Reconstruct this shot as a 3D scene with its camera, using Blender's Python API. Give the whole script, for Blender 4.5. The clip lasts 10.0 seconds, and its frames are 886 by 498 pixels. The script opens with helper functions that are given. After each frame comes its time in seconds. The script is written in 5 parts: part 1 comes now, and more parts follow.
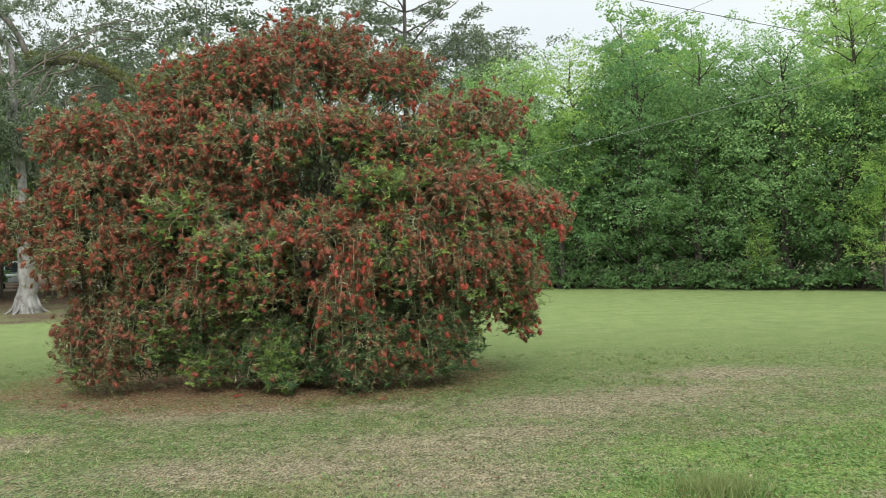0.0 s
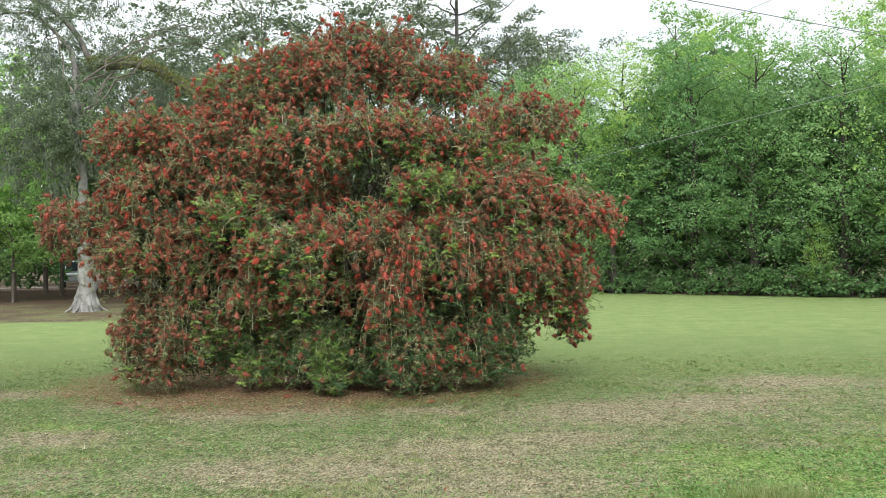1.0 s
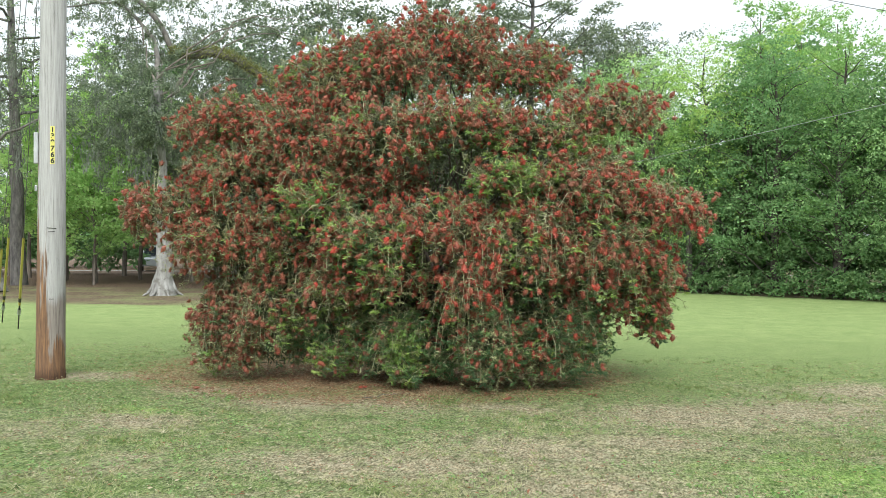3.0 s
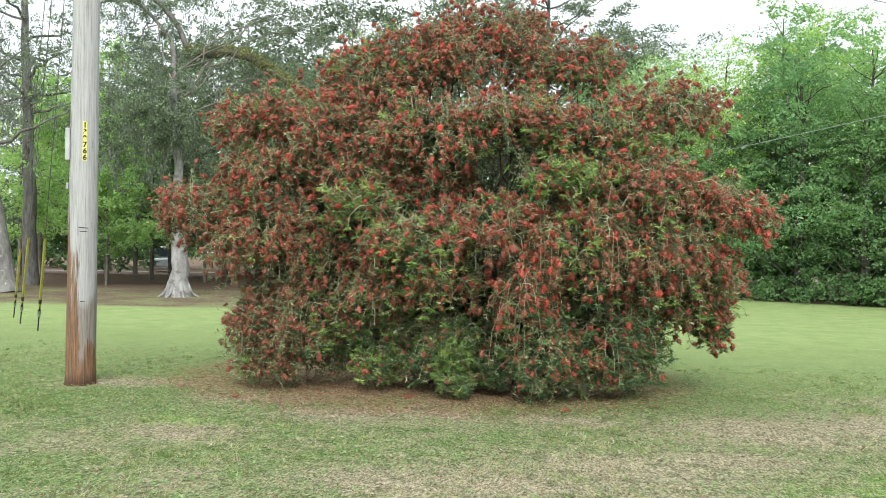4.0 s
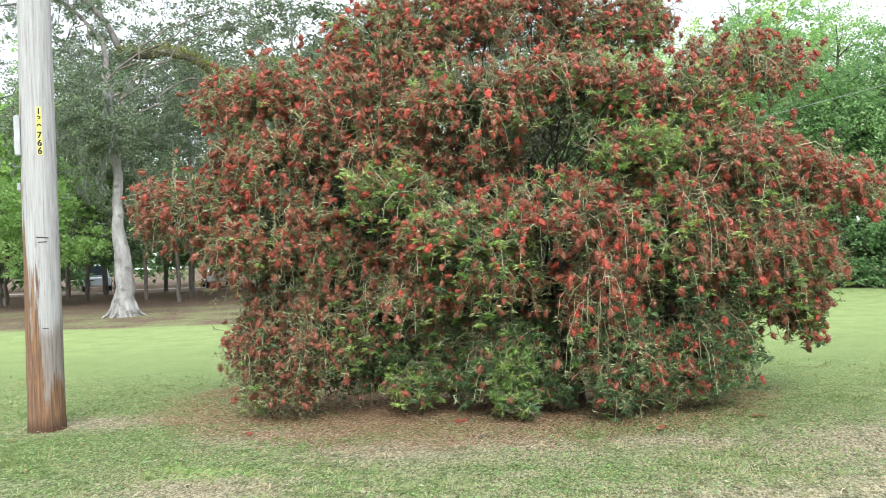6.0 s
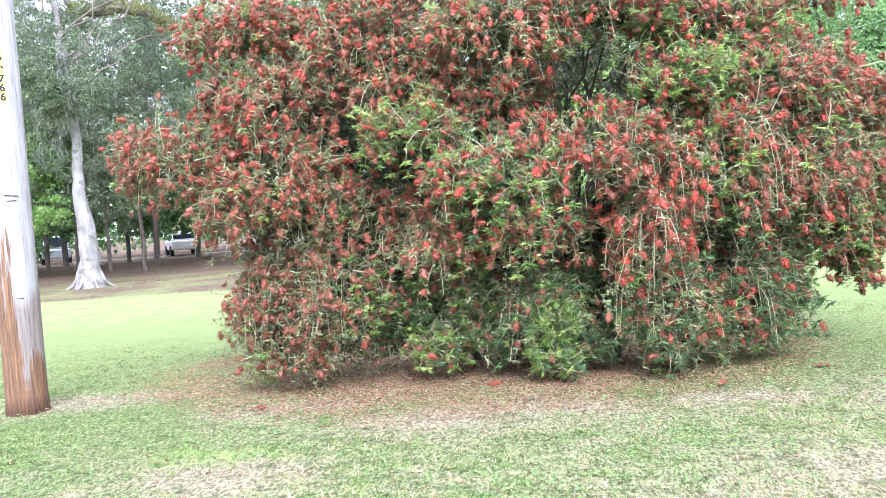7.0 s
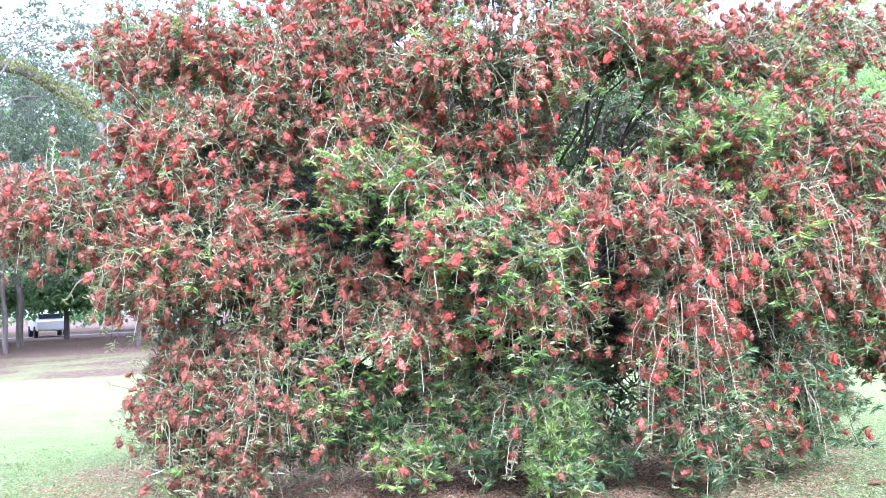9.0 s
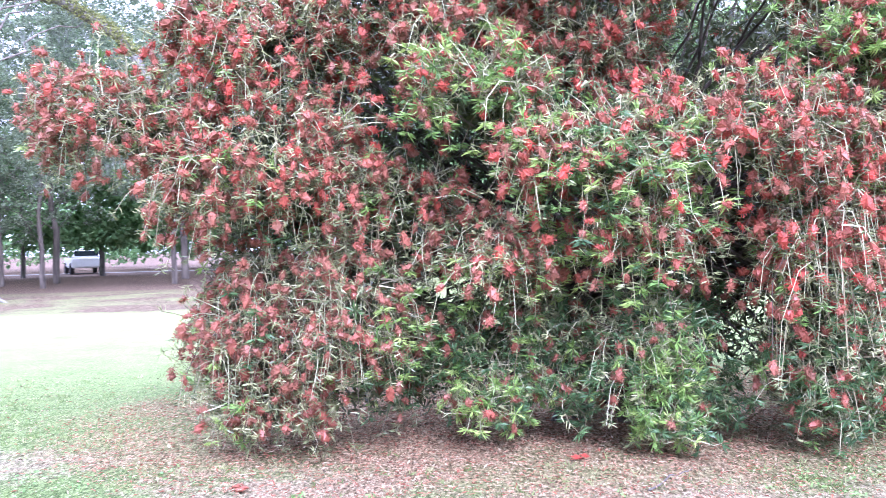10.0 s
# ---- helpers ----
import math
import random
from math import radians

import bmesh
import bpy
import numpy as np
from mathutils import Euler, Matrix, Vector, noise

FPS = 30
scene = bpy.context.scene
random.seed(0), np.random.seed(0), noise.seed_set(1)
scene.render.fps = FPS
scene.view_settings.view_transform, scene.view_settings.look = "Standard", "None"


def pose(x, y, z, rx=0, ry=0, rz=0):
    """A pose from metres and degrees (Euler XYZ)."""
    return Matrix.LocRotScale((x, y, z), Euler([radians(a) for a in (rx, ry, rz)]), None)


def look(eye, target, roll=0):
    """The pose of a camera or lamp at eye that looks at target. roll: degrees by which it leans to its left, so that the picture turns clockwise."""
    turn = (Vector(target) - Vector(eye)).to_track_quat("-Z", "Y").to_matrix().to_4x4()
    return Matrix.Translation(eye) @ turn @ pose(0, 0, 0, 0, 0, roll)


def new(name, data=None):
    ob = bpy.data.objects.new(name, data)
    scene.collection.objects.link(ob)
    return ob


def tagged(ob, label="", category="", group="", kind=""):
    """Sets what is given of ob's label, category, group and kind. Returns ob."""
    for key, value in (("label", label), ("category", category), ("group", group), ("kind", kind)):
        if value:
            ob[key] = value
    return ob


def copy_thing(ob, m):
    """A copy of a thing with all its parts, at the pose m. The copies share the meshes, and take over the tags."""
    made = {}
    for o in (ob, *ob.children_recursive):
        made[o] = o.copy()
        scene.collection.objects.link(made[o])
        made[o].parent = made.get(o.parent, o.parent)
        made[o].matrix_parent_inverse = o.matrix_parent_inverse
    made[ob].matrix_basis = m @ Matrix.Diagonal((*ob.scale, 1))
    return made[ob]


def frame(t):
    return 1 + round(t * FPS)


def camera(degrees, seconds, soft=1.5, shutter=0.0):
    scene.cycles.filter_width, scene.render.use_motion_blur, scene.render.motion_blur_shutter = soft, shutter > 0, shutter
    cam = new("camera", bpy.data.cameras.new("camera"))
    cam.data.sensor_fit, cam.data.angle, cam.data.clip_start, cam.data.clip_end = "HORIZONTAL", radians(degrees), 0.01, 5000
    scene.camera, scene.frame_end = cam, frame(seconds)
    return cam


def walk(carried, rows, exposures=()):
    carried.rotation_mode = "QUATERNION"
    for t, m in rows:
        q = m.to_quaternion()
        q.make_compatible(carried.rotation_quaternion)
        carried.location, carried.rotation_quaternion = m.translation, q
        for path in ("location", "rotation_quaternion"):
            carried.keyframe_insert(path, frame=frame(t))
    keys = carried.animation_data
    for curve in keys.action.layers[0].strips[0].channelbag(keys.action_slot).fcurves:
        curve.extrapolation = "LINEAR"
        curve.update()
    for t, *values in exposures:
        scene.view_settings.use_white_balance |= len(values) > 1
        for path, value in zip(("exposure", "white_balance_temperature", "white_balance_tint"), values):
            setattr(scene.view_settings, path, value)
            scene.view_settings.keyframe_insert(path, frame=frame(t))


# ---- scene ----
cam = camera(54.0, 10.0, soft=0.3, shutter=0.2)
PATH = [
    (0, (0.324, 0.859, 1.46), (0.166, 2.852, 1.469), -1.9),
    (0.5, (0.34, 0.859, 1.465), (0.111, 2.846, 1.47), -1.8),
    (1, (0.334, 0.874, 1.464), (0.061, 2.855, 1.483), -1.4),
    (1.5, (0.31, 0.836, 1.473), (-0.013, 2.81, 1.497), -1.3),
    (2, (0.285, 0.855, 1.472), (-0.056, 2.825, 1.499), -1.1),
    (2.5, (0.281, 0.928, 1.465), (-0.14, 2.883, 1.475), 0.0),
    (3.8, (-0.244, 1.263, 1.46), (-0.674, 3.217, 1.464), 0.2),
    (4, (-0.374, 1.341, 1.463), (-0.81, 3.293, 1.475), 0.5),
    (4.5, (-0.686, 1.6, 1.476), (-1.146, 3.546, 1.505), 0.9),
    (5, (-1.0, 1.912, 1.448), (-1.458, 3.858, 1.473), 0.7),
    (5.2, (-1.127, 2.062, 1.456), (-1.574, 4.011, 1.476), 0.7),
    (6.3, (-1.879, 2.826, 1.364), (-2.113, 4.812, 1.37), -3.7),
    (6.4, (-1.948, 2.887, 1.353), (-2.174, 4.874, 1.348), -3.9),
    (6.5, (-2.018, 2.952, 1.345), (-2.241, 4.939, 1.323), -3.4),
    (6.6, (-2.084, 3.021, 1.338), (-2.289, 5.009, 1.275), -3.6),
    (7, (-2.279, 3.335, 1.316), (-2.484, 5.323, 1.24), -4.2),
    (7.4, (-2.427, 3.597, 1.321), (-2.621, 5.588, 1.286), -3.2),
    (7.5, (-2.474, 3.663, 1.316), (-2.661, 5.654, 1.289), -2.8),
    (7.6, (-2.524, 3.73, 1.31), (-2.697, 5.722, 1.302), -2.6),
    (8, (-2.725, 4.009, 1.31), (-2.888, 6.002, 1.29), -3.1),
    (8.3, (-2.832, 4.193, 1.306), (-2.979, 6.188, 1.328), -2.2),
    (8.5, (-2.885, 4.322, 1.299), (-3.02, 6.317, 1.325), -0.2),
    (8.7, (-2.922, 4.46, 1.292), (-2.996, 6.458, 1.352), 0.3),
    (8.9, (-2.975, 4.595, 1.286), (-2.932, 6.591, 1.403), -2.3),
    (9, (-3.007, 4.662, 1.281), (-2.93, 6.658, 1.389), -2.8),
    (9.1, (-3.035, 4.731, 1.275), (-2.971, 6.729, 1.343), -2.3),
    (9.4, (-3.061, 4.946, 1.258), (-3.04, 6.946, 1.278), -3.0),
    (9.5, (-3.082, 5.012, 1.247), (-3.069, 7.012, 1.253), -2.3),
    (9.9, (-3.266, 5.271, 1.164), (-3.296, 7.27, 1.154), -1.4),
    (10, (-3.341, 5.32, 1.155), (-3.335, 7.32, 1.145), -1.6),
]
EXPOSURES = [(0.0, 0.42, 6500, 3), (0.6, 0.63, 6400, 3), (1.2, 0.67, 6400, 3), (2.0, 0.67, 6400, 3), (2.6, 0.78, 6350, 3), (4.0, 0.95, 6250, 4), (4.5, 0.78, 6300, 4), (5.2, 0.76, 6300, 4), (6.5, 1.7, 5850, 13), (7.0, 2.0, 5550, 20), (8.0, 2.18, 5350, 28), (8.5, 2.18, 5200, 28), (9.0, 2.38, 5050, 28), (10.0, 2.36, 4980, 37)]
SKY, SUN = 1.0, 1.75
walk(cam, [(t, look(eye, target, roll)) for t, eye, target, roll in PATH], exposures=EXPOSURES)

# ---- sky and light: bright overcast ----
world = bpy.data.worlds.new("overcast_sky")
scene.world = world
world.use_nodes = True
wn, wl = world.node_tree.nodes, world.node_tree.links
wn.clear()
w_out = wn.new("ShaderNodeOutputWorld")
w_bg = wn.new("ShaderNodeBackground")
w_sky = wn.new("ShaderNodeTexSky")
w_sky.sky_type, w_sky.sun_disc = "NISHITA", False
w_sky.sun_elevation, w_sky.sun_rotation = radians(42), radians(193)
w_sky.air_density, w_sky.dust_density = 1.0, 3.0
w_gain = wn.new("ShaderNodeMixRGB")
w_gain.blend_type = "MULTIPLY"
w_gain.inputs[0].default_value = 1.0
w_gain.inputs[2].default_value = (0.1, 0.1, 0.1, 1)
w_cloud = wn.new("ShaderNodeTexNoise")
w_cloud.inputs["Scale"].default_value = 2.2
w_cloud.inputs["Detail"].default_value = 4
w_ramp = wn.new("ShaderNodeValToRGB")
w_ramp.color_ramp.elements[0].position, w_ramp.color_ramp.elements[1].position = 0.3, 0.7
w_ramp.color_ramp.elements[0].color = (0.86, 0.89, 0.95, 1)
w_ramp.color_ramp.elements[1].color = (0.97, 0.98, 1.0, 1)
w_mix = wn.new("ShaderNodeMixRGB")
w_mix.inputs[0].default_value = 0.88
wl.new(w_sky.outputs[0], w_gain.inputs[1])
wl.new(w_cloud.outputs["Fac"], w_ramp.inputs[0])
wl.new(w_gain.outputs[0], w_mix.inputs[1])
wl.new(w_ramp.outputs[0], w_mix.inputs[2])
# an overcast sky is brighter overhead than at the horizon
w_place, w_xyz, w_height = wn.new("ShaderNodeTexCoord"), wn.new("ShaderNodeSeparateXYZ"), wn.new("ShaderNodeMapRange")
w_height.inputs["From Min"].default_value, w_height.inputs["From Max"].default_value = 0.0, 1.0
w_height.inputs["To Min"].default_value, w_height.inputs["To Max"].default_value = 0.72, 1.15
w_over = wn.new("ShaderNodeVectorMath")
w_over.operation = "SCALE"
wl.new(w_place.outputs["Generated"], w_xyz.inputs[0])
wl.new(w_xyz.outputs["Z"], w_height.inputs["Value"])
wl.new(w_mix.outputs[0], w_over.inputs[0])
wl.new(w_height.outputs[0], w_over.inputs["Scale"])
wl.new(w_over.outputs[0], w_bg.inputs["Color"])
wl.new(w_bg.outputs[0], w_out.inputs["Surface"])
w_bg.inputs["Strength"].default_value = SKY

sun = new("sun", bpy.data.lights.new("sun", "SUN"))
sun.data.energy, sun.data.angle, sun.data.color = SUN, radians(25), (1.0, 0.97, 0.92)
sun.matrix_world = look((5, -16, 20), (0, 6, 0))


# ---- materials ----
def nodes_of(name):
    m = bpy.data.materials.new(name)
    m.use_nodes = True
    n, l = m.node_tree.nodes, m.node_tree.links
    return m, n, l, n["Principled BSDF"]


def ramp(n, stops):
    r = n.new("ShaderNodeValToRGB")
    e = r.color_ramp.elements
    while len(e) < len(stops):
        e.new(0.5)
    for k, (p, c) in enumerate(stops):
        e[k].position, e[k].color = p, (*c, 1)
    return r


def spot_noise(n, l, scale, detail=4, rough=0.55, stretch=None):
    tc = n.new("ShaderNodeNewGeometry") if stretch == "world" else n.new("ShaderNodeTexCoord")
    t = n.new("ShaderNodeTexNoise")
    t.inputs["Scale"].default_value, t.inputs["Detail"].default_value, t.inputs["Roughness"].default_value = scale, detail, rough
    src = tc.outputs["Position"] if stretch == "world" else tc.outputs["Object"]
    if isinstance(stretch, tuple):
        mp = n.new("ShaderNodeMapping")
        mp.inputs["Scale"].default_value = stretch
        l.new(src, mp.inputs["Vector"])
        src = mp.outputs[0]
    l.new(src, t.inputs["Vector"])
    return t


def blend(n, l, kind, fac, a, b):
    m = n.new("ShaderNodeMixRGB")
    m.blend_type = kind
    for k, v in enumerate((fac, a, b)):
        if hasattr(v, "links"):
            l.new(v, m.inputs[k])
        elif k:
            m.inputs[k].default_value = (*v, 1)
        else:
            m.inputs[k].default_value = v
    return m.outputs[0]


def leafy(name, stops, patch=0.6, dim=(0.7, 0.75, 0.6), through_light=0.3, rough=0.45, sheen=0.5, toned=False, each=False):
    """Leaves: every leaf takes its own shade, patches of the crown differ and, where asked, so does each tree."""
    m, n, l, b = nodes_of(name)
    g = n.new("ShaderNodeNewGeometry")
    r = ramp(n, stops)
    if toned:
        f = n.new("ShaderNodeAttribute")
        f.attribute_name = "tone"
        l.new(f.outputs["Fac"], r.inputs[0])
    else:
        l.new(g.outputs["Random Per Island"], r.inputs[0])
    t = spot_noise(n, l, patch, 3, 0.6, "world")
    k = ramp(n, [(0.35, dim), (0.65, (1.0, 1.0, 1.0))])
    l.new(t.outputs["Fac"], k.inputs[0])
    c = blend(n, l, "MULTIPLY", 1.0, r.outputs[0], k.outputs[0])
    if each:
        own = ramp(n, [(0.0, (0.68, 0.78, 0.76)), (0.5, (1.0, 1.02, 1.03)), (1.0, (1.25, 1.18, 1.06))])
        l.new(n.new("ShaderNodeObjectInfo").outputs["Random"], own.inputs[0])
        c = blend(n, l, "MULTIPLY", 1.0, c, own.outputs[0])
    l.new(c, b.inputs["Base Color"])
    b.inputs["Roughness"].default_value = rough
    b.inputs["Specular IOR Level"].default_value = sheen
    tr = n.new("ShaderNodeBsdfTranslucent")
    l.new(c, tr.inputs["Color"])
    mx = n.new("ShaderNodeMixShader")
    mx.inputs[0].default_value = through_light
    l.new(b.outputs[0], mx.inputs[1])
    l.new(tr.outputs[0], mx.inputs[2])
    l.new(mx.outputs[0], n["Material Output"].inputs["Surface"])
    return m


def barky(name, dark, light, scale=6.0, stretch=(1, 1, 0.18), spots=None, bump=0.6, rough=0.9):
    m, n, l, b = nodes_of(name)
    t = spot_noise(n, l, scale, 6, 0.65, stretch)
    r = ramp(n, [(0.32, dark), (0.68, light)])
    l.new(t.outputs["Fac"], r.inputs[0])
    c = r.outputs[0]
    if spots:
        colour, where, size = spots
        s = spot_noise(n, l, size, 5, 0.6)
        k = ramp(n, [(where, (0, 0, 0)), (where + 0.08, (1, 1, 1))])
        l.new(s.outputs["Fac"], k.inputs[0])
        c = blend(n, l, "MIX", k.outputs[0], c, colour)
    l.new(c, b.inputs["Base Color"])
    b.inputs["Roughness"].default_value = rough
    bp = n.new("ShaderNodeBump")
    bp.inputs["Strength"].default_value, bp.inputs["Distance"].default_value = bump, 0.03
    l.new(t.outputs["Fac"], bp.inputs["Height"])
    l.new(bp.outputs[0], b.inputs["Normal"])
    return m


def plain(name, colour, rough=0.6, metal=0.0, wear=0.25, scale=8.0):
    m, n, l, b = nodes_of(name)
    t = spot_noise(n, l, scale, 5)
    low = tuple(v * (1 - wear) for v in colour)
    r = ramp(n, [(0.3, low), (0.7, colour)])
    l.new(t.outputs["Fac"], r.inputs[0])
    l.new(r.outputs[0], b.inputs["Base Color"])
    b.inputs["Roughness"].default_value, b.inputs["Metallic"].default_value = rough, metal
    return m


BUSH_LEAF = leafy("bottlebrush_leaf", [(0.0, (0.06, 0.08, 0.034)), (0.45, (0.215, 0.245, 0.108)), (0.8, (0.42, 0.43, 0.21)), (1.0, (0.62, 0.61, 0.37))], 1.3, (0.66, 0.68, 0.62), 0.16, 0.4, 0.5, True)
BUSH_DEEP = leafy("bottlebrush_mature_leaf", [(0.0, (0.042, 0.092, 0.036)), (0.55, (0.088, 0.165, 0.058)), (1.0, (0.19, 0.29, 0.095))], 2.0, (0.8, 0.85, 0.8), 0.2, toned=True)
BUSH_TIP = leafy("bottlebrush_new_leaf", [(0.0, (0.09, 0.18, 0.045)), (0.55, (0.235, 0.37, 0.085)), (1.0, (0.5, 0.6, 0.18))], 2.0, (0.8, 0.85, 0.8), 0.25, 0.4, 0.5, True)
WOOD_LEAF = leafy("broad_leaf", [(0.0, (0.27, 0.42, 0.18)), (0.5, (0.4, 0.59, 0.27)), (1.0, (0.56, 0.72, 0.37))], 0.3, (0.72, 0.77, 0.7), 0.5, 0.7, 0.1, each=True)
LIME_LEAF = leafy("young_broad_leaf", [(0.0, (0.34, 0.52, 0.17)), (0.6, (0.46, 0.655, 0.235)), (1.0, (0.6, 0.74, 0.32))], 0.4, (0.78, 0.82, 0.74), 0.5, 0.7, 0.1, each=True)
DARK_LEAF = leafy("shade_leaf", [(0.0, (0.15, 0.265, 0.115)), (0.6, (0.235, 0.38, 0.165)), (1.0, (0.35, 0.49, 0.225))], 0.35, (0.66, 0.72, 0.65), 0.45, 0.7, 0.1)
OAK_LEAF = leafy("live_oak_leaf", [(0.0, (0.12, 0.16, 0.1)), (0.6, (0.22, 0.275, 0.17)), (1.0, (0.37, 0.43, 0.28))], 0.5, (0.68, 0.72, 0.68), 0.35, 0.5, 0.3)
PINE_LEAF = leafy("pine_needle", [(0.0, (0.14, 0.18, 0.115)), (0.6, (0.22, 0.27, 0.17)), (1.0, (0.32, 0.37, 0.23))], 0.6, (0.72, 0.76, 0.72), 0.3, 0.5, 0.3)
MOSS_GREY = leafy("spanish_moss", [(0.0, (0.13, 0.15, 0.12)), (1.0, (0.25, 0.275, 0.22))], 0.7, (0.8, 0.8, 0.8), 0.3, 0.9)
FERN = leafy("resurrection_fern", [(0.0, (0.135, 0.155, 0.045)), (1.0, (0.31, 0.32, 0.1))], 1.5, (0.7, 0.7, 0.6), 0.2)
WEED = leafy("weed_leaf", [(0.0, (0.13, 0.25, 0.07)), (1.0, (0.29, 0.44, 0.14))], 2.0, (0.85, 0.85, 0.85))
BLADE = leafy("grass_blade", [(0.0, (0.13, 0.19, 0.06)), (0.4, (0.26, 0.33, 0.12)), (0.6, (0.4, 0.41, 0.2)), (0.85, (0.5, 0.46, 0.29)), (1.0, (0.62, 0.56, 0.4))], 0.8, (0.85, 0.88, 0.8), 0.35, 0.6, 0.3, True)
LITTER = leafy("fallen_leaf", [(0.0, (0.22, 0.07, 0.045)), (0.35, (0.34, 0.15, 0.09)), (0.7, (0.42, 0.27, 0.17)), (1.0, (0.56, 0.44, 0.29))], 2.0, (0.8, 0.75, 0.7), 0.1, 0.8, 0.2)
STRAW = leafy("dry_straw", [(0.0, (0.08, 0.06, 0.04)), (0.35, (0.26, 0.21, 0.13)), (1.0, (0.52, 0.46, 0.33))], 2.0, (0.85, 0.82, 0.78), 0.1, 0.8, 0.2)
TWIG = leafy("pale_twig", [(0.0, (0.22, 0.2, 0.125)), (0.5, (0.37, 0.365, 0.225)), (1.0, (0.54, 0.535, 0.37))], 2.0, (0.75, 0.72, 0.66), 0.05, 0.7, 0.3)
TWIG_DULL = leafy("dull_twig", [(0.0, (0.06, 0.043, 0.03)), (0.6, (0.15, 0.115, 0.065)), (1.0, (0.28, 0.25, 0.15))], 2.0, (0.7, 0.65, 0.6), 0.05, 0.8)
STEM = barky("bush_stem", (0.035, 0.028, 0.022), (0.13, 0.105, 0.085), 14.0)
BARK_BROWN = barky("brown_bark", (0.06, 0.05, 0.042), (0.22, 0.185, 0.155), 8.0)
# darker copy of the brown bark: the woods' shade is put into its colour
BARK_WOODS = barky("shaded_brown_bark", (0.035, 0.03, 0.026), (0.13, 0.11, 0.095), 8.0)
BARK_PINE = barky("pine_bark", (0.04, 0.037, 0.036), (0.19, 0.175, 0.165), 7.0, (1, 1, 0.3))
BARK_WHITE = barky("whitish_bark", (0.13, 0.122, 0.112), (0.36, 0.35, 0.335), 5.0, (1, 1, 0.3), ((0.15, 0.14, 0.125), 0.55, 4.0), 0.7)
BARK_LICHEN = barky("lichened_oak_bark", (0.1, 0.095, 0.085), (0.26, 0.25, 0.23), 6.0, (1, 1, 0.25), ((0.45, 0.46, 0.43), 0.62, 9.0))
LIMB_GREY = barky("grey_limb_bark", (0.075, 0.066, 0.058), (0.21, 0.195, 0.175), 6.0, (1, 1, 0.5))
WIRE = plain("dull_wire", (0.2, 0.2, 0.2), 0.5, 0.6)
WIRE_PALE = plain("pale_cable", (0.42, 0.44, 0.44), 0.5, 0.2)
GUARD = plain("yellow_plastic_guard", (0.42, 0.36, 0.075), 0.45, 0.0, 0.3, 3.0)
STEEL = plain("galvanised_steel", (0.42, 0.43, 0.44), 0.45, 0.7)
DARK_STEEL = plain("dark_rod", (0.06, 0.055, 0.05), 0.6, 0.5)
GREY_BOX = plain("grey_plastic_cover", (0.5, 0.51, 0.52), 0.5)
TAG_YELLOW = plain("yellow_tag", (0.76, 0.7, 0.17), 0.5, 0.0, 0.12)
INK = plain("black_ink", (0.015, 0.015, 0.015), 0.6)
CAR_WHITE = plain("white_car_paint", (0.75, 0.75, 0.74), 0.25, 0.0, 0.05)
CAR_SILVER = plain("silver_car_paint", (0.4, 0.43, 0.46), 0.3, 0.3, 0.1)
GLASS_DARK = plain("dark_car_glass", (0.02, 0.025, 0.03), 0.08, 0.0, 0.1)
RUBBER = plain("tyre_rubber", (0.02, 0.02, 0.02), 0.85)
GRAVEL = plain("pale_gravel", (0.3, 0.285, 0.255), 0.9, 0.0, 0.35, 1.5)


def flower_material(name, joined):
    """Red filaments; each spike has its own shade, from scarlet to faded brown-red."""
    m, n, l, b = nodes_of(name)
    if joined:
        f = n.new("ShaderNodeAttribute")
        f.attribute_name = "tone"
        shade = f.outputs["Fac"]
    else:
        shade = n.new("ShaderNodeObjectInfo").outputs["Random"]
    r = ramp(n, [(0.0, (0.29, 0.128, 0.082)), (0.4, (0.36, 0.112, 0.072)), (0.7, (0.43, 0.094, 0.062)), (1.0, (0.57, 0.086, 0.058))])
    l.new(shade, r.inputs[0])
    g = n.new("ShaderNodeNewGeometry")
    k = ramp(n, [(0.0, (0.7, 0.75, 0.7)), (1.0, (1.0, 1.0, 1.0))])
    l.new(g.outputs["Random Per Island"], k.inputs[0])
    c = blend(n, l, "MULTIPLY", 1.0, r.outputs[0], k.outputs[0])
    l.new(c, b.inputs["Base Color"])
    b.inputs["Roughness"].default_value = 0.5
    b.inputs["Specular IOR Level"].default_value = 0.4
    tr = n.new("ShaderNodeBsdfTranslucent")
    l.new(c, tr.inputs["Color"])
    mx = n.new("ShaderNodeMixShader")
    mx.inputs[0].default_value = 0.18
    l.new(b.outputs[0], mx.inputs[1])
    l.new(tr.outputs[0], mx.inputs[2])
    l.new(mx.outputs[0], n["Material Output"].inputs["Surface"])
    return m


FLOWER, FLOWER_SINGLE = flower_material("bottlebrush_flower", True), flower_material("single_bottlebrush_flower", False)


